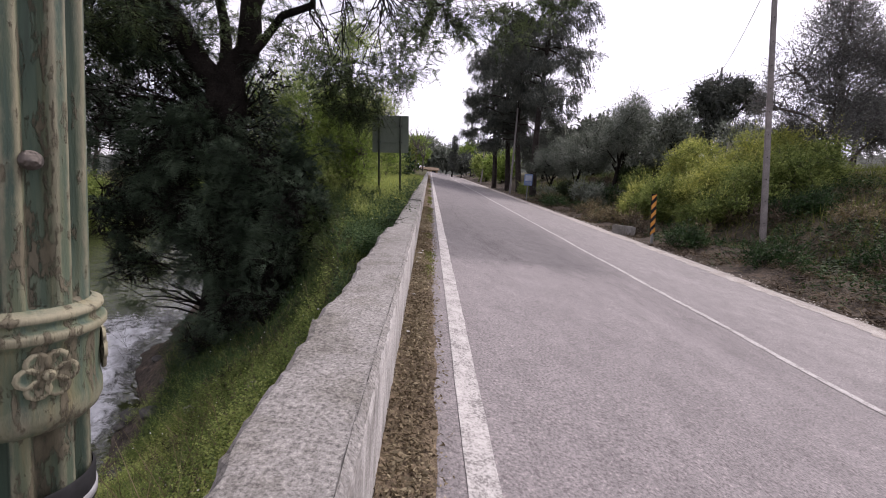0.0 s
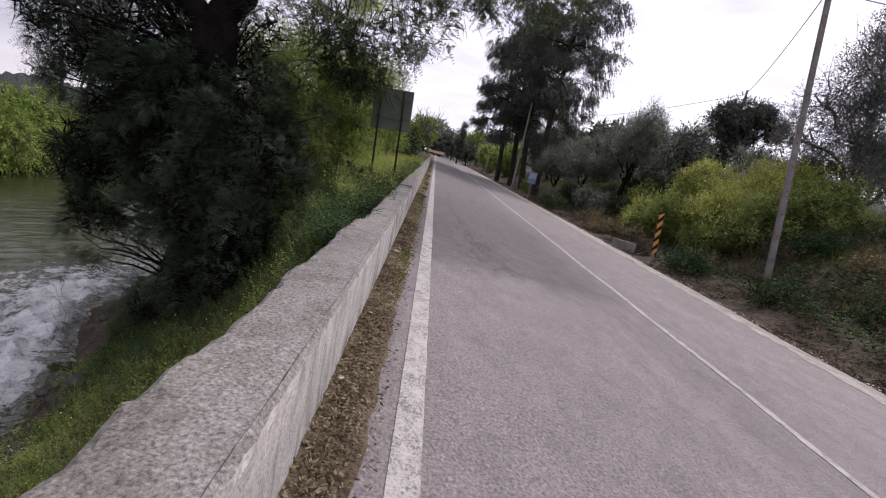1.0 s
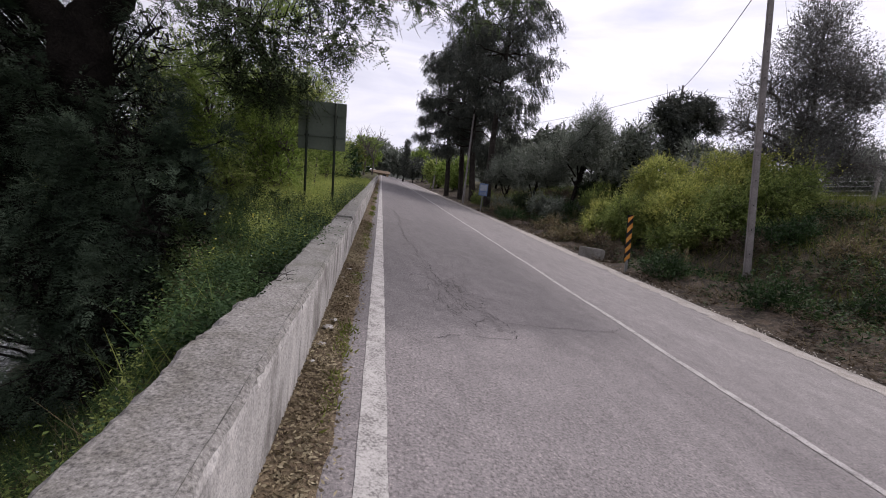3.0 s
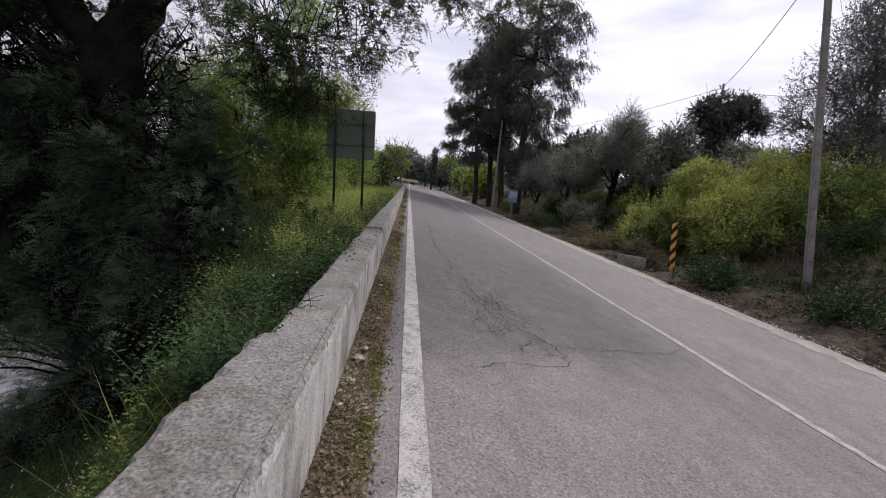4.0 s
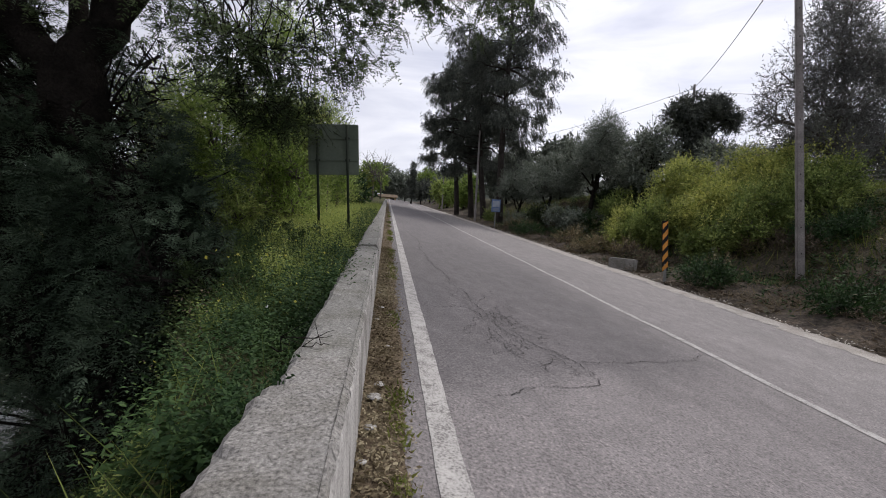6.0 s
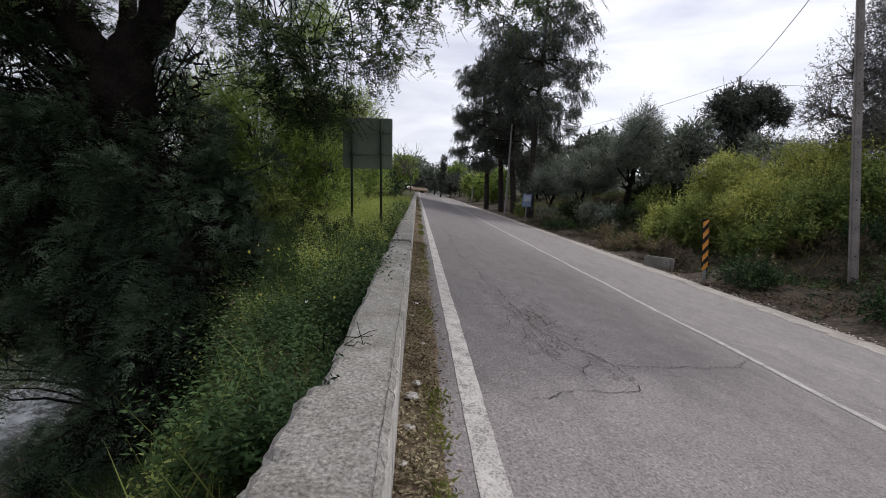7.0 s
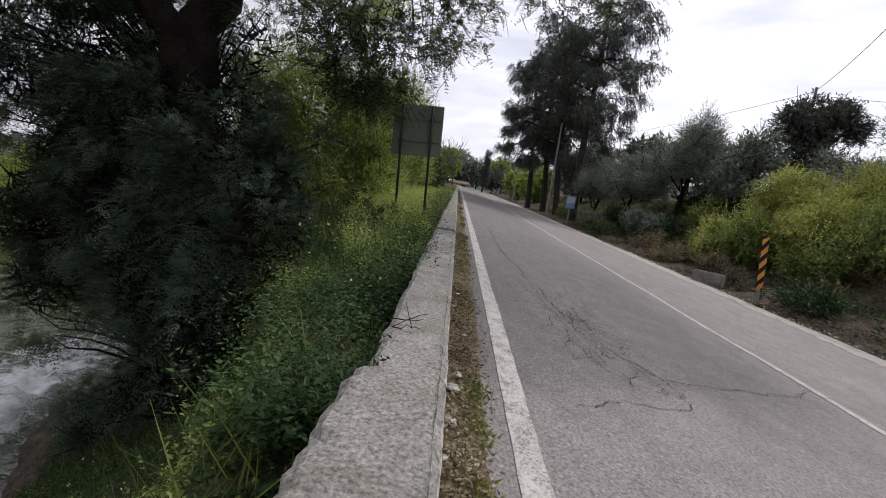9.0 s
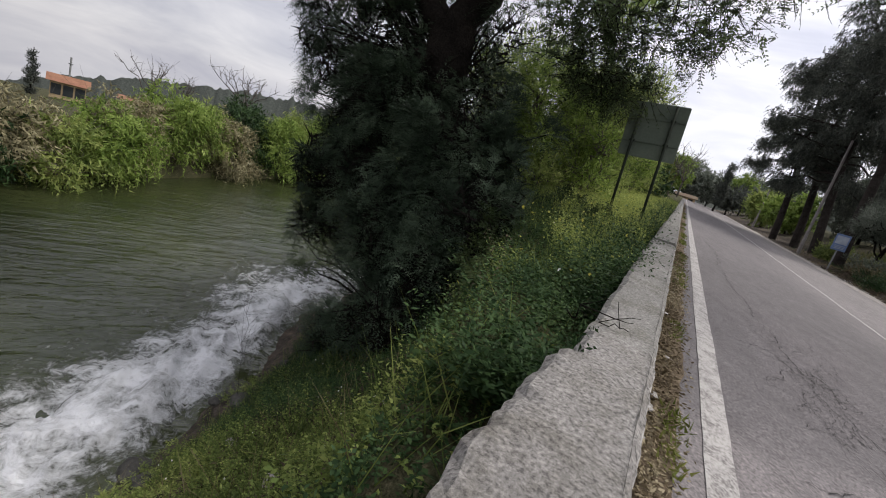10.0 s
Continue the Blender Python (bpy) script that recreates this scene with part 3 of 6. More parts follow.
def ground_z(x, y):
    x, y = np.broadcast_arrays(np.asarray(x, float), np.asarray(y, float))
    yr = np.minimum(y, 140)
    z_road = road_z(np.clip(x, -0.4, EDGE), yr) - 0.06
    # river side
    top = road_z(-0.4, yr) + lerp(y, [-5, 3.5, 6.0, 9, 140], [-0.10, -0.10, 0.02, 0.10, 0.14])
    lip = -lerp(y, [-10, 3, 6, 9, 13, 20, 140], [0.8, 0.85, 1.4, 2.2, 3.0, 4.2, 6.0])
    s = np.clip((lip - x) / (lip - shore(y) + 1e-6), 0, None)
    fall = top + (WATER - 0.05 - top) * (np.minimum(s, 1) ** 0.60)
    bed = WATER - 0.05 - np.minimum((shore(y) - x) * 0.5, 1.2)
    left = np.where(x > lip, top, np.where(x > shore(y), fall, bed)) + np.where(x < -0.9, rough(x, y, 1.7, 0.10) + rough(x + 3, y, 4.6, 0.055) * np.clip((-1.2 - x) / 0.8, 0, 1), 0)
    fx = far_shore(y) - x
    west = WATER - 1.0 + np.clip((fx + 1.2) / 2.4, 0, 1) * 1.9 - np.maximum(fx - 6, 0) * 0.11
    west = np.maximum(west, -70)
    left = np.where(fx > -1.2, west, left)
    # cut slope on the other side
    e = x - EDGE - 0.35
    rise = lerp(e, [-1, 0, 1.6, 3.0, 4.2, 6.2, 9, 14, 30, 90, 400], [0, 0, 0.15, 0.36, 1.15, 2.30, 2.95, 3.5, 3.9, 4.2, 3.6])
    tail = np.clip((yr - 26) / 30, 0, 1)
    right = road_z(EDGE, yr) - 0.04 + rise * (1 - 0.35 * tail) + np.where(e > 0.3, rough(x, y, 1.4, 0.10) + rough(x, y, 4.1, 0.04), 0)
    z = np.where(x < -0.73, left, np.where(x > EDGE + 0.05, right, z_road))
    return z


def grid_faces(nx, ny):
    a = (np.arange(ny - 1)[:, None] * nx + np.arange(nx - 1)[None]).ravel()
    return np.stack([a, a + 1, a + nx + 1, a + nx], 1)


def build_ground():
    xs = np.unique(np.concatenate([np.array([-600, -420, -300, -220, -160, -120, -90, -70, -55, -45]), np.arange(-38, -12, 0.8), np.arange(-12, -0.9, 0.22), [-0.76, -0.74, -0.72, -0.4, 1, 3.3, 5, 6.40, 6.54, 6.56, 6.85, 7.1],
                                   np.arange(7.3, 20, 0.22), np.arange(20, 34, 1.0), [40, 50, 70, 100, 160, 260, 420, 600]]))
    ys = np.unique(np.concatenate([[-200, -90, -45, -25, -15], np.arange(-10, 40, 0.25), np.arange(40, 70, 0.8), np.arange(70, 150, 4), [180, 240, 340, 500, 700]]))
    X, Y = np.meshgrid(xs, ys)
    Z = ground_z(X, Y)
    ob = piece("ground", np.stack([X, Y, Z], -1).reshape(-1, 3), grid_faces(len(xs), len(ys)), M_GROUND, smooth=True)
    tagged(ob, "uneven earth with turf by the river and a bare brown roadside bank", "ground", kind="structure")
    turf = np.where(X < 0, 0.9, np.clip(lerp(X, [7, 9.5, 11, 14, 40], [0.0, 0.10, 0.35, 0.7, 0.9]) + 0.0 * Y, 0, 1)).ravel()
    bare = np.where((X > shore(Y) - 0.6) & (X < 0), np.clip((X - shore(Y) - 0.35) / 0.9, 0.0, 1), 1)
    turf = turf * bare.ravel()
    a = ob.data.attributes.new("turf", "FLOAT", "POINT")
    a.data.foreach_set("value", turf.astype(np.float32))


def strip(name, x0, x1, y0, y1, lift, mat, label, category, step=0.15, jag=0.0, seed=1, kind="structure", nx=3):
    """A band that follows the road's surface."""
    r = np.random.default_rng(seed)
    ys = np.concatenate([np.arange(y0, min(y1, 30), step), np.arange(max(30, y0), y1 + 0.01, 2.0)]) if y1 > 30 else np.arange(y0, y1 + step / 2, step)
    ux = np.linspace(0, 1, nx)
    a, b = x0 + r.normal(0, jag, len(ys)), x1 + r.normal(0, jag, len(ys))
    X = a[:, None] * (1 - ux) + b[:, None] * ux
    Y = np.repeat(ys[:, None], nx, 1)
    Z = road_z(X, Y) + rough(X, Y, 1.1, 0.006) + lift
    ob = piece(name, np.stack([X, Y, Z], -1).reshape(-1, 3), grid_faces(nx, len(ys)), mat, smooth=True)
    return tagged(ob, label, category, kind=kind)


def build_road():
    xs = np.concatenate([np.linspace(-0.395, 3.33, 16), np.linspace(3.6, EDGE + 0.02, 12)])
    ys = np.concatenate([np.arange(-30, 0, 2.0), np.arange(0, 40, 0.4), np.arange(40, 131, 3)])
    X, Y = np.meshgrid(xs, ys)
    Z = road_z(X, Y) + rough(X, Y, 1.1, 0.006)
    tagged(piece("road", np.stack([X, Y, Z], -1).reshape(-1, 3), grid_faces(len(xs), len(ys)), M_ASPHALT, smooth=True),
           "cracked grey asphalt road with a darker patched lane", "road", kind="structure")
    strip("edge_line", -0.064, 0.066, -30, 100, 0.005, M_PAINT, "worn solid white painted edge line on the asphalt", "road marking", jag=0.0018)
    strip("centre_line", 3.28, 3.38, -30, 100, 0.005, M_PAINT, "worn solid white painted line along the road", "road marking", jag=0.004, seed=2)
    strip("gutter", -0.40, -0.175, -30, 60, 0.012, M_LITTER, "narrow gutter full of dead leaves and moss", "gutter", jag=0.012, seed=3, nx=5)
    strip("verge", EDGE - 0.22, EDGE + 0.50, -30, 100, 0.005, M_GRAVEL, "pale dusty gravel edge between asphalt and bank", "verge", jag=0.07, seed=4, nx=5)


def crack(points, width, seed):
    """A ragged crack that wanders through a few turning points."""
    r = np.random.default_rng(seed)
    pts = np.asarray(points, float)
    seg = np.linalg.norm(np.diff(pts, axis=0), axis=1)
    s = np.concatenate([[0], np.cumsum(seg)])
    q = np.arange(0, s[-1], 0.035)
    x, y = np.interp(q, s, pts[:, 0]), np.interp(q, s, pts[:, 1])
    walk_x, walk_y = np.cumsum(r.normal(0, 0.012, len(q))), np.cumsum(r.normal(0, 0.012, len(q)))
    x, y = x + walk_x - np.linspace(0, walk_x[-1], len(q)), y + walk_y - np.linspace(0, walk_y[-1], len(q))
    x, y = x + r.normal(0, 0.008, len(q)), y + r.normal(0, 0.008, len(q))
    d = np.stack([np.gradient(x), np.gradient(y)], 1)
    nrm = np.stack([-d[:, 1], d[:, 0]], 1) / (np.linalg.norm(d, axis=1, keepdims=True) + 1e-9)
    w = (width * r.uniform(0.4, 1.5, len(q)))[:, None] / 2
    A, B = np.stack([x, y], 1) + nrm * w, np.stack([x, y], 1) - nrm * w
    P = np.stack([A, B], 1).reshape(-1, 2)
    return np.column_stack([P, road_z(P[:, 0], P[:, 1]) + rough(P[:, 0], P[:, 1], 1.1, 0.006) + 0.006]), grid_faces(2, len(q))


def build_cracks():
    r = np.random.default_rng(9)
    runs = [([(0.10, 7.7), (0.62, 8.0), (0.80, 7.6), (0.86, 7.2), (1.05, 6.95), (1.25, 6.6), (1.33, 6.35)], 0.008), ([(0.40, 5.75), (0.85, 6.0), (1.33, 6.2), (1.30, 6.4)], 0.005),
            ([(1.25, 6.6), (1.98, 6.85), (2.8, 7.3), (3.25, 7.6)], 0.006), ([(0.47, 12.8), (0.55, 10.5), (0.60, 9.3), (0.78, 8.5), (0.80, 7.7)], 0.008), ([(0.35, 17), (0.50, 15), (0.47, 12.8)], 0.010)]
    for k in range(60):
        # short branches off the main cracks
        x, y = r.normal(0.90, 0.22), 7.6 + r.uniform(-1.1, 1.3)
        a = r.uniform(0, 2 * np.pi)
        p = [(x, y)]
        for _ in range(r.integers(2, 5)):
            a += r.normal(0, 0.9)
            p.append((p[-1][0] + 0.13 * math.cos(a), p[-1][1] + 0.22 * math.sin(a)))
        runs.append((p, r.uniform(0.002, 0.006)))
    V, F, off = [], [], 0
    for k, (p, w) in enumerate(runs):
        v, f = crack(p, w, 40 + k)
        if len(v) < 6:
            continue
        V.append(v)
        F.append(f + off)
        off += len(v)
    ob = piece("asphalt_cracks", np.concatenate(V), np.concatenate(F), M_CRACK)
    tagged(ob, "branching dark cracks across the asphalt lane", "crack", kind="stuff")


# ---- parapet ----
FACE, WALL_H = -0.39, 0.425


def wall_length(name, y0, y1, outer, h, mat, parent, seed, jag, step, label):
    """A length of parapet with a worn, chipped outer edge and rounded arrises."""
    r = np.random.default_rng(seed)
    ys = np.arange(y0, y1 + step / 2, step)
    ys[-1] = y1
    n = len(ys)
    edge = np.cumsum(r.normal(0, jag * 0.45, n))
    edge = edge - np.convolve(edge, np.ones(31) / 31, "same") if n > 60 else edge * 0
    edge = outer + np.clip(edge, -0.04, 0.05) + np.convolve(r.normal(0, jag, n), np.ones(3) / 3, "same")
    top = road_z(FACE, ys) + h
    foot = road_z(FACE, ys) - 0.05
    deep = top - 0.9
    cols = [(FACE + 0 * ys, foot)]
    for k in (0.25, 0.5, 0.75, 0.90):
        cols.append((FACE - 0.012 * k + r.normal(0, 0.0012, n), foot + (top - foot) * k))
    cols += [(FACE - 0.016 + r.normal(0, 0.003, n), top - 0.020 + r.normal(0, 0.003, n)), (FACE - 0.036 + r.normal(0, 0.004, n), top - 0.001 + r.normal(0, 0.002, n))]
    for k in (0.2, 0.4, 0.6, 0.8):
        cols.append((FACE - 0.036 + (edge + 0.03 - FACE + 0.036) * k, top + r.normal(0, 0.0010, n)))
    cols += [(edge + 0.025, top - 0.004 + r.normal(0, 0.004, n)), (edge, top - 0.025 + r.normal(0, 0.006, n)), (edge - 0.02, top - 0.25), (edge - 0.02, deep)]
    m = len(cols)
    P = np.stack([np.stack([c[0], ys, c[1]], 1) for c in cols], 1)
    v = P.reshape(-1, 3)
    f = grid_faces(m, n).tolist()
    f += [list(range(m - 1, -1, -1)), list(range((n - 1) * m, n * m))]
    ob = piece(name, v, f, mat, parent, label)
    # the roadside face carries the pale, streaked remains of a wash
    ob.data.materials.append(M_WALLFACE)
    slot = np.zeros(len(ob.data.polygons), dtype=np.int32)
    k = np.arange((m - 1) * (n - 1))
    slot[:len(k)] = (k % (m - 1)) < 5
    ob.data.polygons.foreach_set("material_index", slot)
    return ob


def build_parapet():
    ob = thing("parapet", (FACE - 0.15, 4.0, float(road_z(FACE, 4.0))), "low weathered concrete parapet wall beside the river", "wall", kind="structure")
    wall_length("coping", -8.0, 4.66, -0.705, WALL_H, M_WALLTOP, ob, 11, 0.0095, 0.04, "rough pitted concrete coping with a chipped edge")
    wall_length("coping", 4.662, 4.92, -0.645, WALL_H - 0.003, M_WALLTOP, ob, 16, 0.0065, 0.02, "rough pitted end of the coping, broken back to a narrower width")
    wall_length("coping", 4.922, 8.6, -0.655, WALL_H - 0.012, M_WALLSMOOTH, ob, 12, 0.006, 0.05, "smoother grey concrete coping")
    wall_length("coping", 8.602, 12.2, -0.65, WALL_H + 0.010, M_WALLSMOOTH, ob, 13, 0.006, 0.08, "overgrown concrete coping")
    wall_length("coping", 12.202, 60.0, -0.63, WALL_H - 0.01, M_WALLSMOOTH, ob, 14, 0.006, 0.4, "overgrown concrete coping")


def build_seam():
    """The open joint where the facing has parted from the coping."""
    r = np.random.default_rng(15)
    V, F, off = [], [], 0
    y = -2.0
    while y < 11.5:
        n = int(r.integers(10, 40))
        ys = y + 0.03 * np.arange(n)
        y = ys[-1] + r.uniform(-0.03, 0.05)
        h = np.where(ys < 5.0, WALL_H, WALL_H - 0.012) + np.where(ys > 8.6, 0.022, 0)
        x = FACE - 0.036 + np.cumsum(r.normal(0, 0.0007, n))
        w = 0.0005 + 0.0026 * r.uniform(0, 1, n) ** 2 * np.sin(np.linspace(0.1, np.pi - 0.1, n)) * r.uniform(0.5, 1.4, n)
        P = np.stack([np.stack([x - w, ys, road_z(FACE, ys) + h + 0.0035], 1), np.stack([x + w, ys, road_z(FACE, ys) + h + 0.0035], 1)], 1).reshape(-1, 3)
        V.append(P)
        F.append(grid_faces(2, n) + off)
        off += len(P)
    tagged(piece("coping_seam", np.concatenate(V), np.concatenate(F), M_STONE), "dark open joint along the edge of the coping", "crack", kind="stuff")


# ---- river ----
def build_river():
    ys = np.concatenate([[-120, -60, -30, -15], np.arange(-8, 40, 0.5), [45, 55, 70, 100, 150]])
    ux = np.linspace(0, 1, 40)
    X = shore(ys)[:, None] * (1 - ux) + 1.2 * (1 - ux) + (far_shore(ys) - 1.5)[:, None] * ux
    Y = np.repeat(ys[:, None], len(ux), 1)
    Z = np.full_like(X, WATER) + rough(X, Y, 2.2, 0.012)
    tagged(piece("water", np.stack([X, Y, Z], -1).reshape(-1, 3), grid_faces(len(ux), len(ys)), M_WATER, smooth=True), "murky green river with small ripples", "river", kind="structure")
    # broken water below the weir
    ys = np.arange(-7, 19.0, 0.07)
    xs = np.linspace(0, 1, 90)
    near, far = shore(ys) + 0.5, shore(ys) - lerp(ys, [-7, 5, 11, 19], [6.4, 6.4, 5.6, 4.4])
    X = near[:, None] * (1 - xs) + far[:, None] * xs
    Y = np.repeat(ys[:, None], len(xs), 1)
    out = (shore(ys)[:, None] - X) + rough(X, Y, 0.9, 0.22) + rough(X, Y, 2.7, 0.10)
    along = np.clip((17.0 - ys) / 5.0, 0, 1)[:, None]
    mid = np.exp(-((out - 0.60) / np.where(out > 0.60, 1.45, 0.90)) ** 2) * along
    churn = np.zeros_like(X)
    for k, (s, a) in enumerate(((1.5, 0.10), (3.7, 0.07), (8.0, 0.045), (17.0, 0.022))):
        churn += rough(X * 1.1 + k, Y + 3 * k, s, a)
    Z = WATER + 0.034 + mid * (0.16 + churn) + 0.012 * rough(X, Y, 5, 1.0)
    edge = np.minimum(np.minimum(xs, 1 - xs) * 7, 1)[None] * np.minimum((19.0 - ys) * 1.2, 1)[:, None]
    Z = Z - 0.08 * (1 - edge)
    ob = piece("weir_rapids", np.stack([X, Y, Z], -1).reshape(-1, 3), grid_faces(len(xs), len(ys)), M_FOAM, smooth=True)
    tagged(ob, "churning white water where the river drops below the bank", "rapids", kind="structure")
    spread = np.exp(-np.clip((out - 0.9) / 2.1, 0, None) ** 1.3) * along * np.clip((out + 0.35) / 0.3, 0, 1)
    a = ob.data.attributes.new("foam", "FLOAT", "POINT")
    a.data.foreach_set("value", ((0.40 * mid + 0.54 * spread) * edge).ravel().astype(np.float32))
    for k, (x, y, s) in enumerate([(-2.25, 5.12, 0.075), (-2.35, 5.54, 0.085), (-3.5, 6.2, 0.10)]):
        bm = bmesh.new()
        bmesh.ops.create_icosphere(bm, subdivisions=2, radius=s)
        for v in bm.verts:
            v.co *= 1 + 0.45 * noise.noise(v.co * 1.6 / s + Vector((k + 40, 0, 0)))
            v.co.z *= 0.75
        st = thing("bank_stone", (x, y, float(ground_z(x, y)) + 0.05), "pale grey rock lying among the weeds of the bank", "stone", "rocks on the bank")
        part("rock", bm, M_STONE_PALE if k < 2 else M_POST, st)
    r = np.random.default_rng(5)
    for k in range(18):
        y = r.uniform(-3, 10)
        x = float(shore(y)) + r.uniform(-0.15, 0.9)
        s = r.uniform(0.09, 0.26)
        bm = bmesh.new()
        bmesh.ops.create_icosphere(bm, subdivisions=2, radius=s)
        for v in bm.verts:
            v.co *= 1 + 0.35 * noise.noise(v.co * 2.2 / s + Vector((k, 0, 0)))
            v.co.z *= 0.6
        st = thing("river_stone", (x, y, float(ground_z(x, y)) + 0.02), "dark wet boulder at the water's edge", "stone", "stones along the shore")
        part("rock", bm, M_STONE, st, smooth=True)


def ridge():
    """Wooded hills beyond the far bank."""
    az = np.radians(np.arange(-130, 125, 0.25))
    el = lerp(np.degrees(az), [-130, -72, -66, -60, -52, -41, -30, -10, 0, 20, 60, 124], [-5.5, -5.9, -3.6, -2.1, -0.6, 0.6, 1.2, 1.6, 3.2, 6.0, 7.0, 6.0])
    R = 330.0
    r = np.random.default_rng(3)
    el = el + 0.16 * np.convolve(r.normal(0, 1, len(az)), np.ones(2) / 2, "same") + 0.08 * np.sin(np.degrees(az) * 0.9)
    V = []
    for k, (rr, frac) in enumerate(((R - 60, 0.0), (R - 35, 0.5), (R, 1.0), (R + 80, 0.4))):
        top = 1.3 + rr * np.tan(np.radians(el))
        z = -80 + (top + 80) * frac if frac < 1 else top
        V.append(np.stack([rr * np.sin(az), rr * np.cos(az), z + r.normal(0, 0.5, len(az)) * (k > 0)], 1))
    ob = piece("backdrop", np.concatenate(V), grid_faces(len(az), 4), L_PINE)
    tagged(ob, "distant dark wooded ridge under a cloudy sky", "hills", kind="structure")


build_ground()
build_road()
build_cracks()
build_parapet()
build_seam()
build_river()
ridge()


# ---- river side: trees and undergrowth ----
def gz(x, y):
    return float(ground_z(x, y))


def leafy_mass(ob, name, blobs, mat, seed, share, dens, frond, droop, fill, label=""):
    """Foliage of many ragged lumps of feathered leaves round a filling of dark slivers that stands for inner shade;
    returns the lumps' middles.
    frond: pairs of leaflets, length, leaflet length, leaflet width."""
    r = np.random.default_rng(seed)
    V, F, T, mids, P = [], [], [], [], []
    off = 0
    for cx, cy, cz, rx, ry, rz, n in blobs:
        pts, u = shell(cx, cy, cz, rx * 0.80, ry * 0.80, rz * 0.80, n, r, 0.45)
        pts = pts + u * (r.choice([0.0, 0.0, 0.12, 0.32], n) * min(rx, rz))[:, None]
        mean = (rx * ry * rz) ** (1 / 3)
        mids.extend(pts)
        for q, o in zip(pts, u):
            rad = mean * r.uniform(*share)
            k = max(5, int(dens * 4 * np.pi * rad * rad))
            w = unit(r.normal(0, 1, (k, 3)) + o * 0.55)
            c = q + w * (rad * r.uniform(0.25, 0.85, k))[:, None]
            v, f, t = fronds(c, w * 0.8 + o * 0.3 + r.normal(0, 0.35, (k, 3)), frond[0], frond[1], frond[2], frond[3], r, droop, w * 0.5 + np.array([0, 0, 0.9]))
            V.append(v)
            F.append(f + off)
            T.append(np.clip(t * 0.7 + 0.3 * r.uniform(), 0, 1))
            off += len(v)
        # added filling, thicker in low blobs, so that the crown's inside looks deeply shaded
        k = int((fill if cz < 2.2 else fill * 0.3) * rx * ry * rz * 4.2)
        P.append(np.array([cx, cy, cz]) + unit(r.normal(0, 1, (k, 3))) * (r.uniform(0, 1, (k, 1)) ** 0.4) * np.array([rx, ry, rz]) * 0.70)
    toned(piece(name, np.concatenate(V), np.concatenate(F), mat, ob, label), np.concatenate(T))
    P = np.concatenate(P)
    # bark-dark slivers: the inner shade of the foliage put into colour
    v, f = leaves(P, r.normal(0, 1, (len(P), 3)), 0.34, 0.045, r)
    tagged(piece("inner_shade_fill", v, f, M_BARK, ob, "dark slivers filling the crown to stand for its deep inner shade"), kind="stuff")
    return np.array(mids)


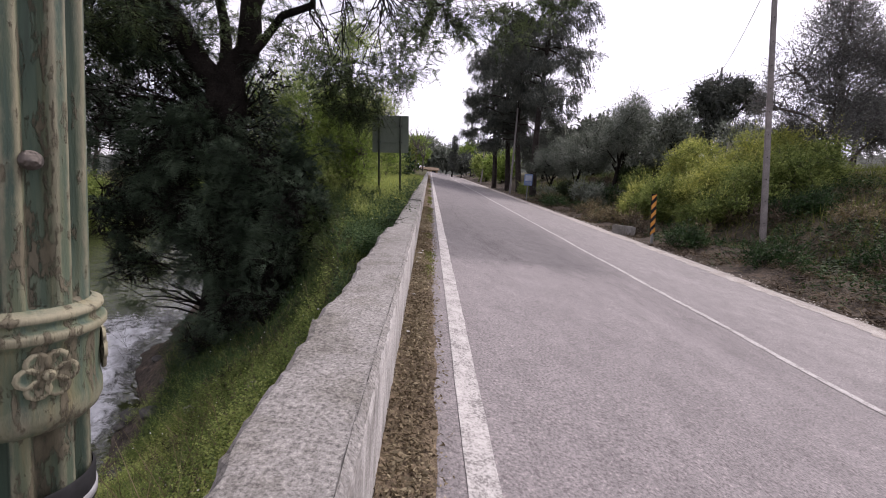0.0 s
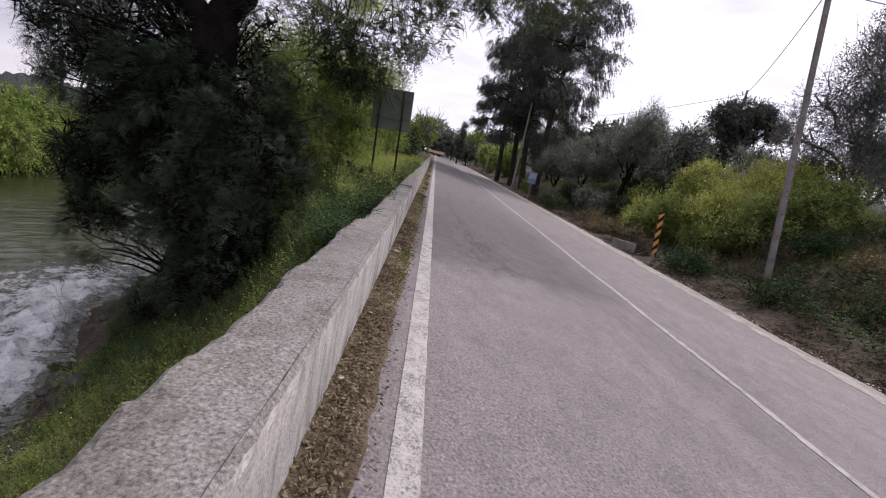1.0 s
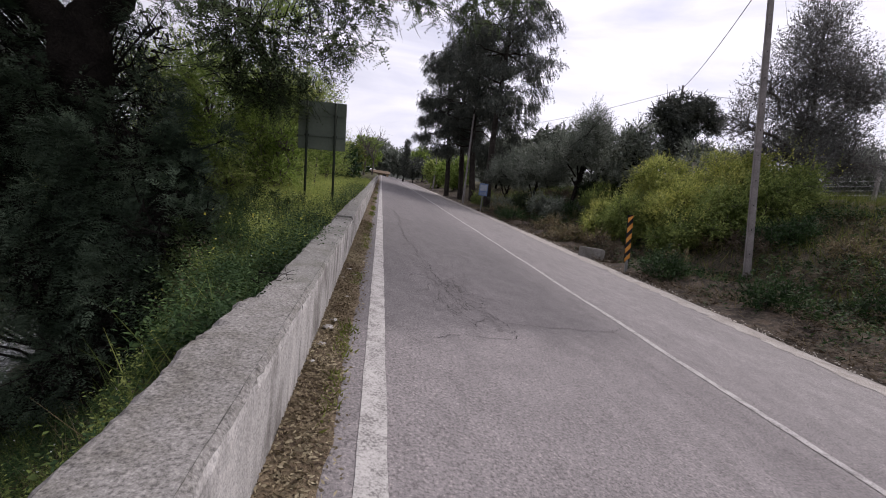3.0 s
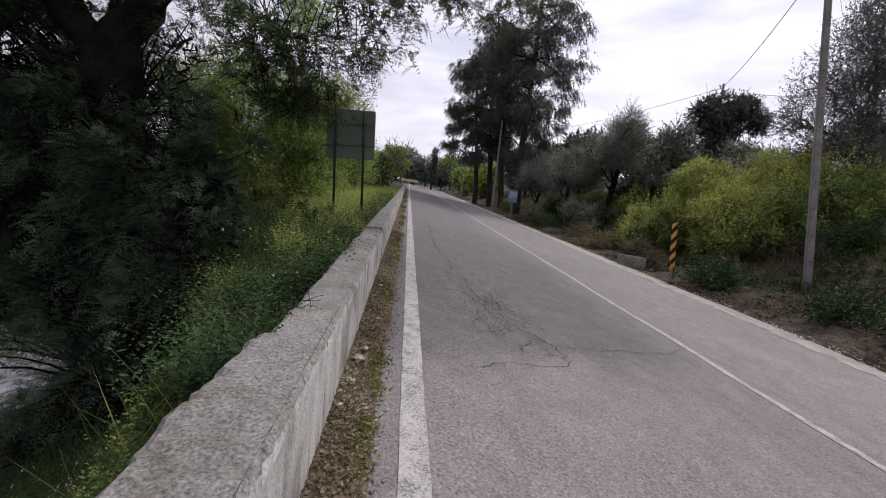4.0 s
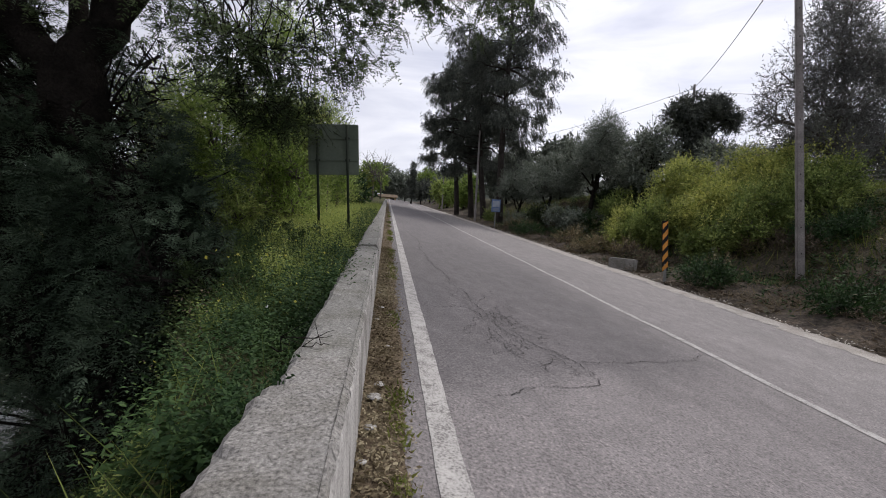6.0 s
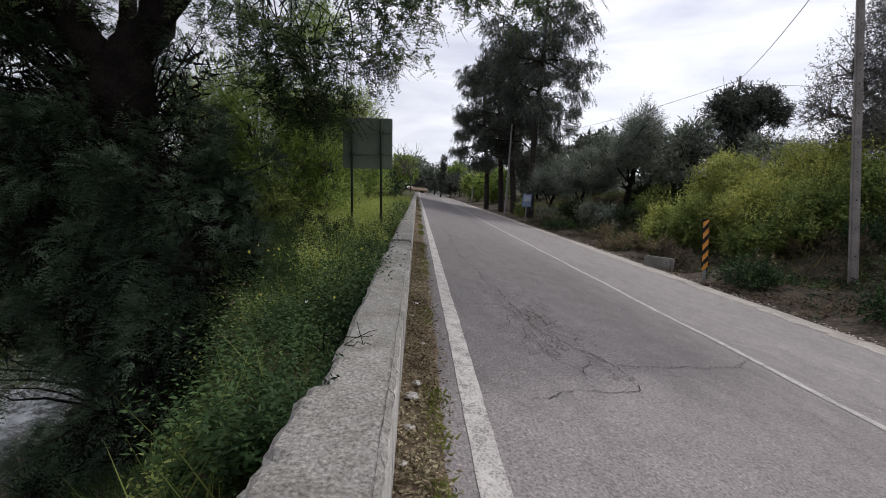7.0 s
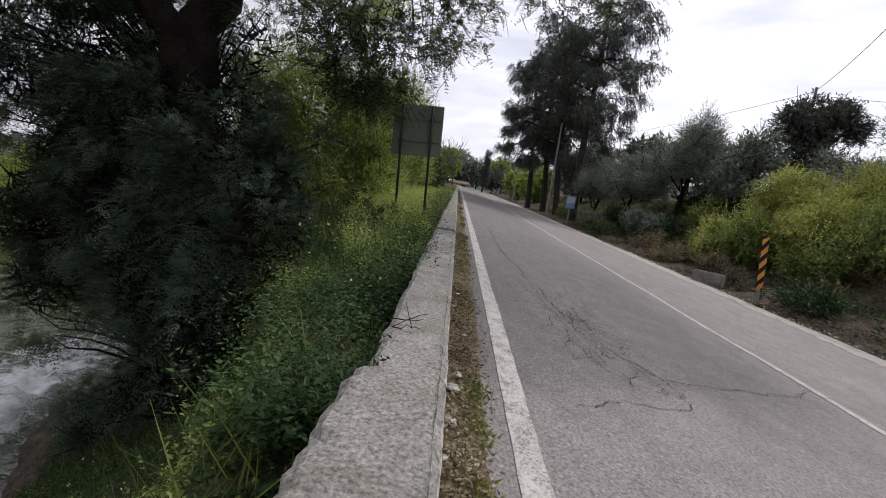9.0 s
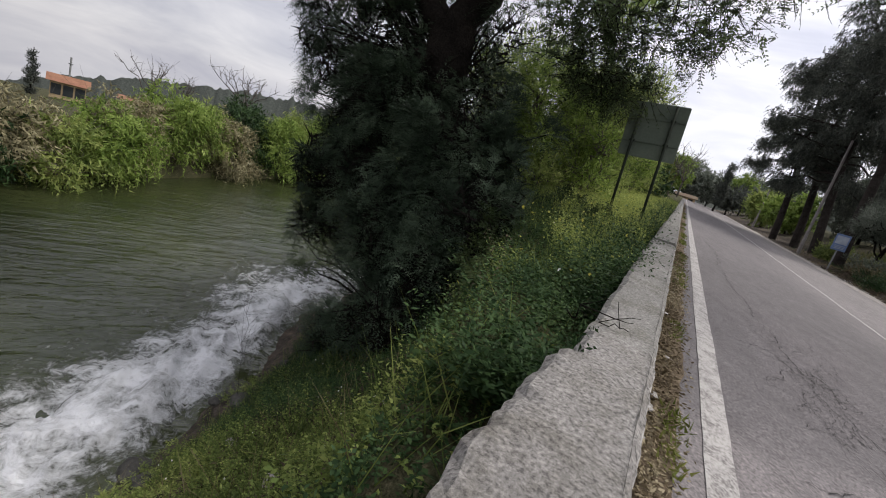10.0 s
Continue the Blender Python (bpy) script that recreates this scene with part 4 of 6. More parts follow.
def river_tree():
    b = (-5.25, 11.2, gz(-5.25, 11.2))
    ob = thing("riverside_tree", b, "large dark-leaved tree with a forked trunk leaning over the river", "tree")
    r = np.random.default_rng(23)
    fork = np.array([-5.15, 10.75, 3.0])
    t = Tubes()
    t.add([(b[0], b[1], b[2] - 0.3), (-5.2, 11.15, -1.6), (-5.15, 11.0, 0.4), (-5.15, 10.9, 1.6), (-5.15, 10.8, 2.6), fork + np.array([0, 0, 0.35])], [0.62, 0.52, 0.47, 0.45, 0.46, 0.40], 16)
    t.make("trunk", M_BARK, ob, "thick dark trunk")
    tips = []
    for tip, r0, sag in (((-9.2, 10.4, 6.9), 0.31, -0.30), ((-3.9, 10.9, 7.4), 0.33, 0.1), ((-1.6, 10.3, 5.3), 0.11, -0.9), ((-6.0, 12.0, 7.6), 0.16, 0.0)):
        t = Tubes()
        line = bent(fork, tip, 0.08, r, 9, sag)
        t.add(line, np.linspace(r0, r0 * 0.35, 9), 12)
        t.make("bough", M_BARK, ob, "thick dark bough")
        tips.append(line)
    low = [(-4.45, 11.2, 2.3, 0.75, 0.8, 1.0, 26), (-4.2, 11.0, 3.5, 0.5, 0.6, 0.6, 12), (-5.7, 10.6, 1.7, 1.6, 1.2, 1.1, 46), (-3.75, 9.9, 0.95, 1.35, 1.2, 1.25, 60), (-4.5, 10.0, -0.5, 1.35, 1.25, 1.3, 54), (-4.0, 9.7, -1.9, 0.90, 1.0, 0.95, 34), (-6.9, 11.0, 1.1, 1.0, 1.0, 1.2, 26), (-3.2, 9.5, -0.1, 0.9, 0.8, 0.9, 34), (-6.0, 10.4, 0.2, 0.9, 0.9, 1.2, 26), (-6.7, 11.1, 2.9, 1.5, 1.1, 1.2, 24), (-5.3, 12.0, 2.7, 1.5, 0.7, 1.4, 20), (-2.75, 8.9, 0.2, 0.95, 0.9, 1.1, 34), (-3.0, 8.8, -0.9, 0.9, 0.8, 0.8, 24), (-7.5, 10.9, 2.2, 1.0, 0.9, 1.1, 22), (-6.6, 10.9, 4.1, 1.4, 1.0, 1.0, 20), (-7.5, 10.8, 0.0, 0.9, 0.9, 1.1, 22), (-7.2, 10.8, -1.2, 0.8, 0.8, 0.6, 14),
           (-7.8, 11.6, 4.4, 1.5, 1.1, 1.3, 15), (-9.0, 11.6, 3.1, 1.2, 1.1, 1.5, 20), (-8.9, 12.0, 5.8, 1.4, 1.2, 1.1, 8), (-5.15, 10.1, 2.3, 0.75, 0.5, 0.7, 16), (-3.7, 8.6, -1.6, 0.8, 0.8, 0.75, 26), (-4.5, 8.9, -2.3, 0.8, 0.7, 0.55, 20), (-3.0, 7.9, -1.2, 0.6, 0.6, 0.5, 14), (-2.95, 8.4, -0.3, 0.7, 0.7, 0.8, 26), (-2.5, 8.4, 0.25, 0.5, 0.5, 0.6, 16)]
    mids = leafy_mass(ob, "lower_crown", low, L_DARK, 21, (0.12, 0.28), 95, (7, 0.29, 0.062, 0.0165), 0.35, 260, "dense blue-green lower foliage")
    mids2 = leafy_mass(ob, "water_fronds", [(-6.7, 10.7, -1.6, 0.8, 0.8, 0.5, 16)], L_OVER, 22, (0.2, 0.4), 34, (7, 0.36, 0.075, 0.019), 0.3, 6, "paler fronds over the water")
    tw = Tubes()
    stem = np.array([[-5.1, 11.0, z] for z in (-2.4, -1.2, 0.0, 1.2, 2.2)])
    for q in np.concatenate([mids, mids2])[::2]:
        s = stem[np.argmin(np.abs(stem[:, 2] - (q[2] - 0.4)))]
        tw.add(bent(s, q, 0.12, r, 5), np.linspace(0.035, 0.008, 5), 4)
    # hanging upper crown: drooping leafy strands in clusters, with sky between them
    under = lambda x: lerp(x, [-9.8, -8.5, -7.2, -6.0, -3.4, -2.5, -1.9, -1.4, -0.5, 0.7, 2.0, 2.8], [3.9, 3.2, 3.0, 3.5, 3.3, 2.2, 2.0, 2.8, 3.9, 4.4, 4.9, 5.3])
    hubs = []
    for x0, x1, n, tall in ((-10.6, -6.2, 190, 3.4), (-6.2, -4.7, 34, 3.0), (-4.7, -3.3, 22, 2.4), (-2.7, -1.7, 32, 1.1), (-3.2, -1.0, 36, 2.8), (-1.0, 0.8, 50, 1.8), (0.8, 2.8, 30, 1.1)):
        x = r.uniform(x0, x1, n)
        z = under(x) + 0.45 + tall * r.uniform(0, 1, n) ** 1.3
        hubs.append(np.stack([x, 10.4 + r.normal(0, 0.75, n) + 0.25 * (z - 4), z], 1))
    hubs = np.concatenate(hubs)
    way, ways, roots, lens = [], [], [], []
    spine = np.concatenate(tips)
    for q in hubs:
        s = spine[np.argmin(np.linalg.norm(spine - (q + np.array([0, 0, 0.9])), axis=1))]
        d = np.linalg.norm(q - s)
        if d < 2.6 and r.uniform() < 0.6:
            tw.add(bent(s, q, 0.07 * d, r, 8, -0.10 * d), np.linspace(0.016, 0.005, 8), 5)
        for _ in range(r.integers(14, 23)):
            o = np.array([r.normal(0, 0.7), r.normal(0, 0.7), r.uniform(-0.9, 0.45)])
            o /= np.linalg.norm(o)
            ln = r.uniform(0.18, 0.48)
            c = q + r.normal(0, 0.13, 3)
            roots.append(c)
            ways.append(o)
            lens.append(ln)
            e = c + o * ln
            e[2] -= 0.2 * ln
            tw.add(bent(c, e, 0.02, r, 4), np.linspace(0.006, 0.002, 4), 3)
    v, f, tone = fronds(np.array(roots), np.array(ways), 7, np.array(lens), 0.076, 0.029, r, 0.28)
    tagged(tw.make("twig_work", M_BARK, ob), kind="stuff")
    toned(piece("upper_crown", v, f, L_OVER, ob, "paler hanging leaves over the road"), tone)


def left_shrubs():
    spec = [(-3.3, 15.5, 3.2, 1.5), (-5.0, 15.8, 6.5, 1.6), (-2.9, 19.0, 3.8, 1.5), (-6.4, 15.2, 7.6, 1.7), (-5.0, 22.0, 5.8, 2.2), (-2.6, 23.5, 2.6, 1.3), (-8.0, 20.0, 4.6, 2.2), (-2.6, 13.6, 1.7, 0.8), (-3.7, 13.2, 2.6, 1.0), (-4.2, 18.4, 5.0, 1.5), (-4.2, 13.2, 5.9, 1.1), (-3.2, 14.2, 5.2, 1.1), (-5.4, 13.8, 6.6, 1.2), (-2.5, 15.0, 3.6, 1.0)]
    for k, (x, y, h, w) in enumerate(spec):
        z = gz(x, y)
        grow("shrub", "tall yellow-green shrub on the river bank", "shrub", (x, y, z), [(x, y, z - 0.1), (x + 0.1, y, z + h * 0.3), (x, y + 0.1, z + h * 0.55)],
             [(x, y, z + h * 0.36, w, w * 0.8, h * 0.36, 18), (x + 0.2, y, z + h * 0.72, w * 0.75, w * 0.7, h * 0.30, 14)],
             (L_YELLOW, L_YELLOW, L_WILLOW, L_WILLOW)[k % 4], M_BARK_GREY, 60 + k, 0.07, 0.012, 62, (7, 0.45, 0.10, 0.030), (0.14, 0.34), -0.3, "shrubs on the river bank", foliage_name="foliage", wood_name="stem")
    for k, (x, y, h, w, c) in enumerate([(-3.0, 31, 2.1, 1.7, L_GREEN), (-6.5, 36, 3.8, 2.4, L_GRASS), (-4.4, 45, 2.8, 2.2, L_GREEN), (-4.4, 56, 3.6, 2.6, L_GRASS), (-6, 68, 6, 3.4, L_OLIVE)]):
        z = gz(x, y)
        grow("far_shrub", "dense roadside shrub beyond the sign", "shrub", (x, y, z), [(x, y, z - 0.1), (x, y, z + h * 0.5)], [(x, y, z + h * 0.5, w, w, h * 0.5, 22)],
             c, M_BARK_GREY, 80 + k, 0.1, 0.02, 6, (5, 0.6, 0.36, 0.15), (0.28, 0.42), 0.1, foliage_name="foliage", wood_name="stem")


def sapling():
    r = np.random.default_rng(97)
    x, y = -2.1, 17.0
    z = gz(x, y)
    ob = thing("sapling", (x, y, z), "slender pale sapling with sparse small leaves behind the road sign", "tree")
    t, tw, c, w = Tubes(), Tubes(), [], []
    t.add(bent((x, y, z - 0.1), (x, y, 3.6), 0.05, r, 6), np.linspace(0.022, 0.014, 6), 6)
    for _ in range(16):
        a = np.array([x, y, r.uniform(2.4, 3.7)])
        e = a + np.array([r.normal(0, 0.38), r.normal(0, 0.3), r.uniform(0.7, 1.7)])
        line = bent(a, e, 0.04, r, 8)
        tw.add(line, np.linspace(0.012, 0.003, 8), 4)
        for q in line[2:]:
            c.append(q)
            w.append(e - a + r.normal(0, 0.6, 3))
    t.make("trunk", M_BARK_GREY, ob)
    tagged(tw.make("branchwork", M_BARK_GREY, ob), kind="stuff")
    v, f = sprays(np.array(c), np.array(w), 6, 0.32, 0.09, 0.032, r, 0.1, folded=True)
    piece("crown", v, f, L_MIST, ob)


def scatter(n, x0, x1, y0, y1, r, keep=None):
    x, y = r.uniform(x0, x1, n), r.uniform(y0, y1, n)
    if keep is not None:
        k = keep(x, y)
        x, y = x[k], y[k]
    return np.stack([x, y, ground_z(x, y)], 1)


def blades(name, pts, height, width, mat, label, seed, lean=0.45):
    r = np.random.default_rng(seed)
    ways = np.stack([r.normal(0, lean, len(pts)), r.normal(0, lean, len(pts)), np.ones(len(pts))], 1)
    v, f = leaves(pts, ways, height, width, r, 0.15)
    return tagged(piece(name, v, f, mat), label, "grass", kind="stuff")


def patchy(x, y, s):
    """Slow uneven waves between 0 and 1."""
    return np.clip(0.5 + 0.34 * np.sin(x * s + 1.7 * np.sin(y * s * 0.63)) + 0.34 * np.sin(y * s * 1.31 + 1.1 * np.sin(x * s * 0.8 + 2.0)), 0, 1)


def herbs(name, pts, heights, count, leaf, width, mat, label, seed, lean=0.35, droop=0.1, face=0.9):
    """Leafy upright plants; the leaves turn their upper side to the sky."""
    r = np.random.default_rng(seed)
    n = len(pts)
    ways = np.stack([r.normal(0, lean, n), r.normal(0, lean, n), np.ones(n)], 1)
    up = np.tile(np.array([[0.0, 0.0, face]]), (n, 1))
    d = unit(ways)
    s = np.tile(np.linspace(0.15, 1, count), n)
    c, dd = np.repeat(pts, count, 0), np.repeat(d, count, 0)
    ln = np.repeat(np.asarray(heights) * r.uniform(0.6, 1.25, n), count)
    p = c + dd * (s * ln)[:, None]
    a = np.tile(np.arange(count) * 2.4, n) + np.repeat(r.uniform(0, 6.28, n), count)
    out = np.stack([np.cos(a), np.sin(a), 0.35 - droop * 3 * r.uniform(0, 1, len(a))], 1)
    size = np.repeat(r.uniform(0.6, 1.25, n), count) * (1.15 - 0.45 * s)
    v, f = leaves(p, out, leaf * size, width * size, r, 0.25, np.repeat(up, count, 0), folded=True)
    return tagged(piece(name, v, f, mat), label, "undergrowth", kind="stuff")


def undergrowth():
    r = np.random.default_rng(31)
    on_bank = lambda x, y: (x < -0.76) & (x > shore(y) + 0.75) & (r.uniform(0, 1, len(x)) < 0.06 + 0.94 * patchy(x, y, 2.3) ** 1.5)
    near = np.concatenate([scatter(15000, -5.0, -0.76, 0.3, 9.5, r, on_bank), scatter(3500, -6.5, -0.76, 9, 12, r, on_bank)])
    tall = 0.08 + 0.42 * patchy(near[:, 0], near[:, 1], 1.7) ** 2 * lerp(near[:, 1], [3, 6], [0.75, 1.25]) * lerp(near[:, 0], [-4, -1.6], [0.55, 1.0])
    # same plants throughout: darker green beyond y 6.4 and next to the wall
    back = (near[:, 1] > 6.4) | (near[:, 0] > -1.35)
    herbs("bright_brambles", near[~back], tall[~back], 15, 0.033, 0.015, L_LEAFY, "brighter green brambles and broad-leaved weeds beside the parapet", 33, 0.5)
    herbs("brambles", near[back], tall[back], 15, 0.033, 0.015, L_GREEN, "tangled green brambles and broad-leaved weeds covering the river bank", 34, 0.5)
    small = scatter(14000, -5.0, -0.76, 0.0, 10, r, on_bank)
    herbs("low_weeds", small, 0.09 + 0.08 * patchy(small[:, 1], small[:, 0], 2.9), 8, 0.030, 0.017, L_LEAFY, "small low weeds between the brambles", 35, 0.7)
    blades("bank_grass", scatter(26000, -6, -0.76, -1, 11, r, on_bank), 0.34, 0.007, L_LEAFY, "long green grass on the river bank", 32)
    p = scatter(30000, -5.4, -0.85, 2.5, 10.5, r, lambda x, y: (x > shore(y) + 0.8) & (r.uniform(0, 1, len(x)) < 0.25 + 0.75 * patchy(x, y, 3.3)))
    # the slope's cover splits into darker and brighter green along the same bounds
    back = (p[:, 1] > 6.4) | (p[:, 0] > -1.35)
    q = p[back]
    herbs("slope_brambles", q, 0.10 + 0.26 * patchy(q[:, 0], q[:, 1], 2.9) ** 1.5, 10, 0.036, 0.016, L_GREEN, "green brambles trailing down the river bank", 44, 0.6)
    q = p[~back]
    herbs("leafy_weeds", q, 0.08 + 0.20 * patchy(q[:, 0], q[:, 1], 3.5) ** 1.5, 13, 0.034, 0.017, L_LEAFY, "brighter green leafy weeds on the river bank", 45, 0.5)
    plateau = lambda x, y: (x < -0.74) & (x > lerp(y, [7, 10, 13], [-1.3, -2.0, -7])) & (x > shore(y) + 0.5)
    blades("verge_grass", scatter(34000, -5, -0.72, 7.5, 34, r, plateau), 0.34, 0.012, L_MEADOW, "tall yellow-green grass behind the parapet", 33, 0.35)
    sunny = lambda x, y: (x < -0.7) & (x > lerp(y, [7, 10, 13], [-1.4, -2.0, -3])) & (r.uniform(0, 1, len(x)) < 0.25 + 0.75 * patchy(x, y, 1.9))
    p = scatter(5200, -2.4, -0.68, 7.0, 20, r, sunny)
    herbs("mustard_weeds", p, 0.12 + 0.42 * patchy(p[:, 0], p[:, 1], 2.6) ** 2, 10, 0.055, 0.020, L_MEADOW, "tall yellow-green weeds coming into flower", 36, 0.3)
    dry = lambda x, y: (x < -0.8) & (x > shore(y) + 0.4) & (patchy(x, y, 1.3) > 0.55)
    p = np.concatenate([scatter(2800, -5, -0.8, 0, 7.5, r, dry), scatter(2600, -2.8, -1.3, 3.6, 5.6, r, lambda x, y: patchy(x, y, 2.2) > 0.4)])
    herbs("yellowing_weeds", p, 0.10 + 0.22 * patchy(p[:, 1], p[:, 0], 2.1), 9, 0.040, 0.019, L_YELLOW, "yellowing weeds on the river bank", 37, 0.6)
    p = scatter(1700, -3.6, -1.3, 2.5, 7.0, r, lambda x, y: (x > shore(y) + 0.6) & (patchy(y, x, 2.0) > 0.5))
    herbs("withered_weeds", p, 0.12 + 0.26 * patchy(p[:, 0], p[:, 1], 2.5), 9, 0.036, 0.016, L_SCRUB, "withered brown weeds between the brambles", 47, 0.5)
    p = scatter(2600, -5.2, -0.8, 0, 8, r, dry)
    blades("dead_stalks", p, 0.42, 0.007, L_DRY, "dry dead stalks on the river bank", 38, 0.6)
    for q, (x, y, z, w, h) in enumerate([(-2.1, 8.4, 0.1, 0.7, 0.5), (-1.7, 7.3, -0.05, 0.5, 0.32), (-1.5, 9.6, 0.55, 0.5, 0.4), (-2.0, 10.9, 0.6, 0.6, 0.6)]):
        ob = thing("bramble_bush", (x, y, float(ground_z(x, y))), "dark green bramble bush on the river bank", "bush", "bramble bushes on the bank")
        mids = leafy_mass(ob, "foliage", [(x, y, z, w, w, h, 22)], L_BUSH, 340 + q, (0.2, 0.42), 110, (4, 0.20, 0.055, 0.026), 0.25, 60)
        t = Tubes()
        for m in mids[::2]:
            t.add(bent((x, y, float(ground_z(x, y)) - 0.05), m, 0.06, r, 5, -0.08), np.linspace(0.010, 0.004, 5), 4)
        t.make("stem", M_BARK_GREY, ob)
    p = scatter(4200, -4.2, -0.85, 0.3, 4.0, r, lambda x, y: (patchy(x, y, 3.1) > 0.35) & ((y < 1.9) | (r.uniform(0, 1, len(x)) < 0.35)))
    herbs("sunlit_weeds", p, 0.14 + 0.28 * patchy(p[:, 1], p[:, 0], 2.4), 12, 0.034, 0.018, L_LEAFY, "bright yellow-green weeds beside the parapet", 42, 0.45)
    by_water = lambda x, y: (x > shore(y) + 0.25) & (x < shore(y) + 1.9) & (r.uniform(0, 1, len(x)) < patchy(x, y, 2.7) ** 1.3)
    p = scatter(30000, -6.5, -1.2, -0.5, 8.0, r, by_water)
    herbs("shore_weeds", p, 0.07 + 0.18 * patchy(p[:, 1], p[:, 0], 3.3), 11, 0.032, 0.015, L_SHOOT, "low mossy green weeds along the water's edge", 46, 0.6)
    p = scatter(70, -4.2, -0.9, 1.0, 9.0, r, lambda x, y: x > shore(y) + 0.5)
    p[:, 2] += r.uniform(0.18, 0.42, len(p))
    v, f = leaves(p, r.normal(0, 1, (len(p), 3)), 0.020, 0.024, r, 0.3, folded=True)
    tagged(piece("white_flowers", v, f, M_FLOWER), "small white bindweed flowers among the brambles", "flowers", kind="stuff")
    p = scatter(150, -3.6, -2.0, 1.8, 4.2, r)
    blades("tall_stalks", p, 0.95, 0.010, L_DRY, "tall thin straw stalks by the water", 43, 0.3)
    # weeds that crowd and lean over the outer edge of the wall
    y = 4.7 + 16 * r.uniform(0, 1, 5200) ** 1.5
    k = patchy(y * 0 + 1, y, 2.4)
    y = y[r.uniform(0, 1, len(y)) < 0.15 + 0.85 * k]
    k = patchy(y * 0 + 1, y, 2.4)
    x = -0.68 - np.abs(r.normal(0, 0.22, len(y)))
    p = np.stack([x, y, np.maximum(ground_z(x, y), road_z(FACE, y) + 0.05)], 1)
    herbs("wall_weeds", p, 0.16 + 0.46 * k ** 2 * lerp(y, [4.5, 5.5, 9], [0.7, 1.0, 0.8]), 12, 0.042, 0.017, L_GREEN, "leafy weeds leaning over the edge of the parapet", 39, 0.42)
    y = np.concatenate([r.uniform(5.5, 8, 50), r.uniform(8, 20, 230)])
    x = -0.72 - np.abs(r.normal(0, 0.7, len(y)))
    p = np.stack([x, y, ground_z(x, y) + r.uniform(0.25, 0.6, len(y))], 1)
    v, f = leaves(p, r.normal(0, 1, (len(y), 3)), 0.022, 0.020, r, 0.5, folded=True)
    tagged(piece("wild_flowers", v, f, L_PETAL), "small yellow wild flowers among the grass", "flowers", kind="stuff")
    # a dead twig across the wall, and thin ones over the water
    q = np.stack([r.uniform(-0.74, -0.62, 26), r.uniform(4.66, 5.1, 26), np.zeros(26)], 1)
    q[:, 2] = road_z(FACE, q[:, 1]) + 0.36
    v, f = sprays(q, np.stack([r.uniform(0.1, 0.8, 26), r.normal(-0.3, 0.5, 26), r.uniform(0.05, 0.5, 26)], 1), 9, 0.15, 0.026, 0.010, r, 0.15, folded=True)
    tagged(piece("creeping_shoots", v, f, L_GREEN), "small-leaved shoots creeping over the parapet", "undergrowth", kind="stuff")
    for name, a, e, n in (("dead_twig", (-0.76, 5.08, road_z(FACE, 5.08) + 0.40), (-0.55, 5.02, road_z(FACE, 5.02) + 0.43), 8), ("bare_sapling", (-4.9, 7.4, -3.0), (-5.6, 7.9, -1.7), 14)):
        ob = thing(name, a, "bare dry twig with short side shoots", "twig")
        t = Tubes()
        line = bent(a, e, 0.03, r, 9)
        t.add(line, np.linspace(0.0035, 0.0015, 9), 5)
        size = float(np.linalg.norm(np.subtract(e, a)))
        for _ in range(n):
            q = line[r.integers(2, 9)]
            t.add(bent(q, q + r.normal(0, 0.16 * size, 3) + np.subtract(e, a) * 0.22, 0.006, r, 4), np.linspace(0.002, 0.001, 4), 4)
        tagged(t.make("shoot", M_BARK, ob), kind="stuff")


def gutter_litter():
    r = np.random.default_rng(41)
    y = np.concatenate([r.uniform(0, 12, 17000), r.uniform(12, 40, 4500)])
    x = np.clip(r.normal(-0.29, 0.065, len(y)), -0.385, -0.12)
    p = np.stack([x, y, road_z(x, y) + 0.016 + r.uniform(0, 0.014, len(y))], 1)
    v, f = leaves(p, r.normal(0, 1, (len(y), 3)) * np.array([1, 1, 0.18]), 0.026, 0.011, r, 0.1, folded=True)
    tagged(piece("leaf_litter", v, f, L_LITTER), "brown dead leaves lying along the gutter", "litter", kind="stuff")
    y = r.uniform(0, 30, 900)
    y = y[np.sin(y * 2.9) + np.sin(y * 1.3 + 1) > 0.2]
    y = np.repeat(y, 7) + r.normal(0, 0.04, len(y) * 7)
    x = np.clip(r.normal(-0.21, 0.035, len(y)), -0.36, -0.13)
    p = np.stack([x, y, road_z(x, y) + 0.015], 1)
    v, f = leaves(p, np.stack([r.normal(0, 0.7, len(y)), r.normal(0, 0.7, len(y)), np.full(len(y), 0.7)], 1), 0.045, 0.012, r, 0.2)
    tagged(piece("gutter_weeds", v, f, L_GRASS), "tufts of moss and small weeds in the gutter", "weeds", kind="stuff")
    for k in range(16):
        yy = (5.46, 5.16, 5.62, 6.26, 4.9, 8.9, 9.1)[k] if k < 7 else r.uniform(1.5, 16)
        xx = (-0.33, -0.34, -0.31, -0.26, -0.36, -0.30, -0.26)[k] if k < 7 else r.uniform(-0.36, -0.22)
        bm = bmesh.new()
        bmesh.ops.create_icosphere(bm, subdivisions=2, radius=0.042 if k == 0 else r.uniform(0.015, 0.034))
        for v in bm.verts:
            v.co *= 1 + 0.4 * noise.noise(v.co * 30 + Vector((k, 0, 0)))
            v.co.z *= 0.22
        st = thing("gutter_stone", (xx, yy, float(road_z(xx, yy)) + 0.022), "pale flat chip of stone lying in the gutter", "stone", "stones in the gutter")
        part("chip", bm, M_POST, st, smooth=True)


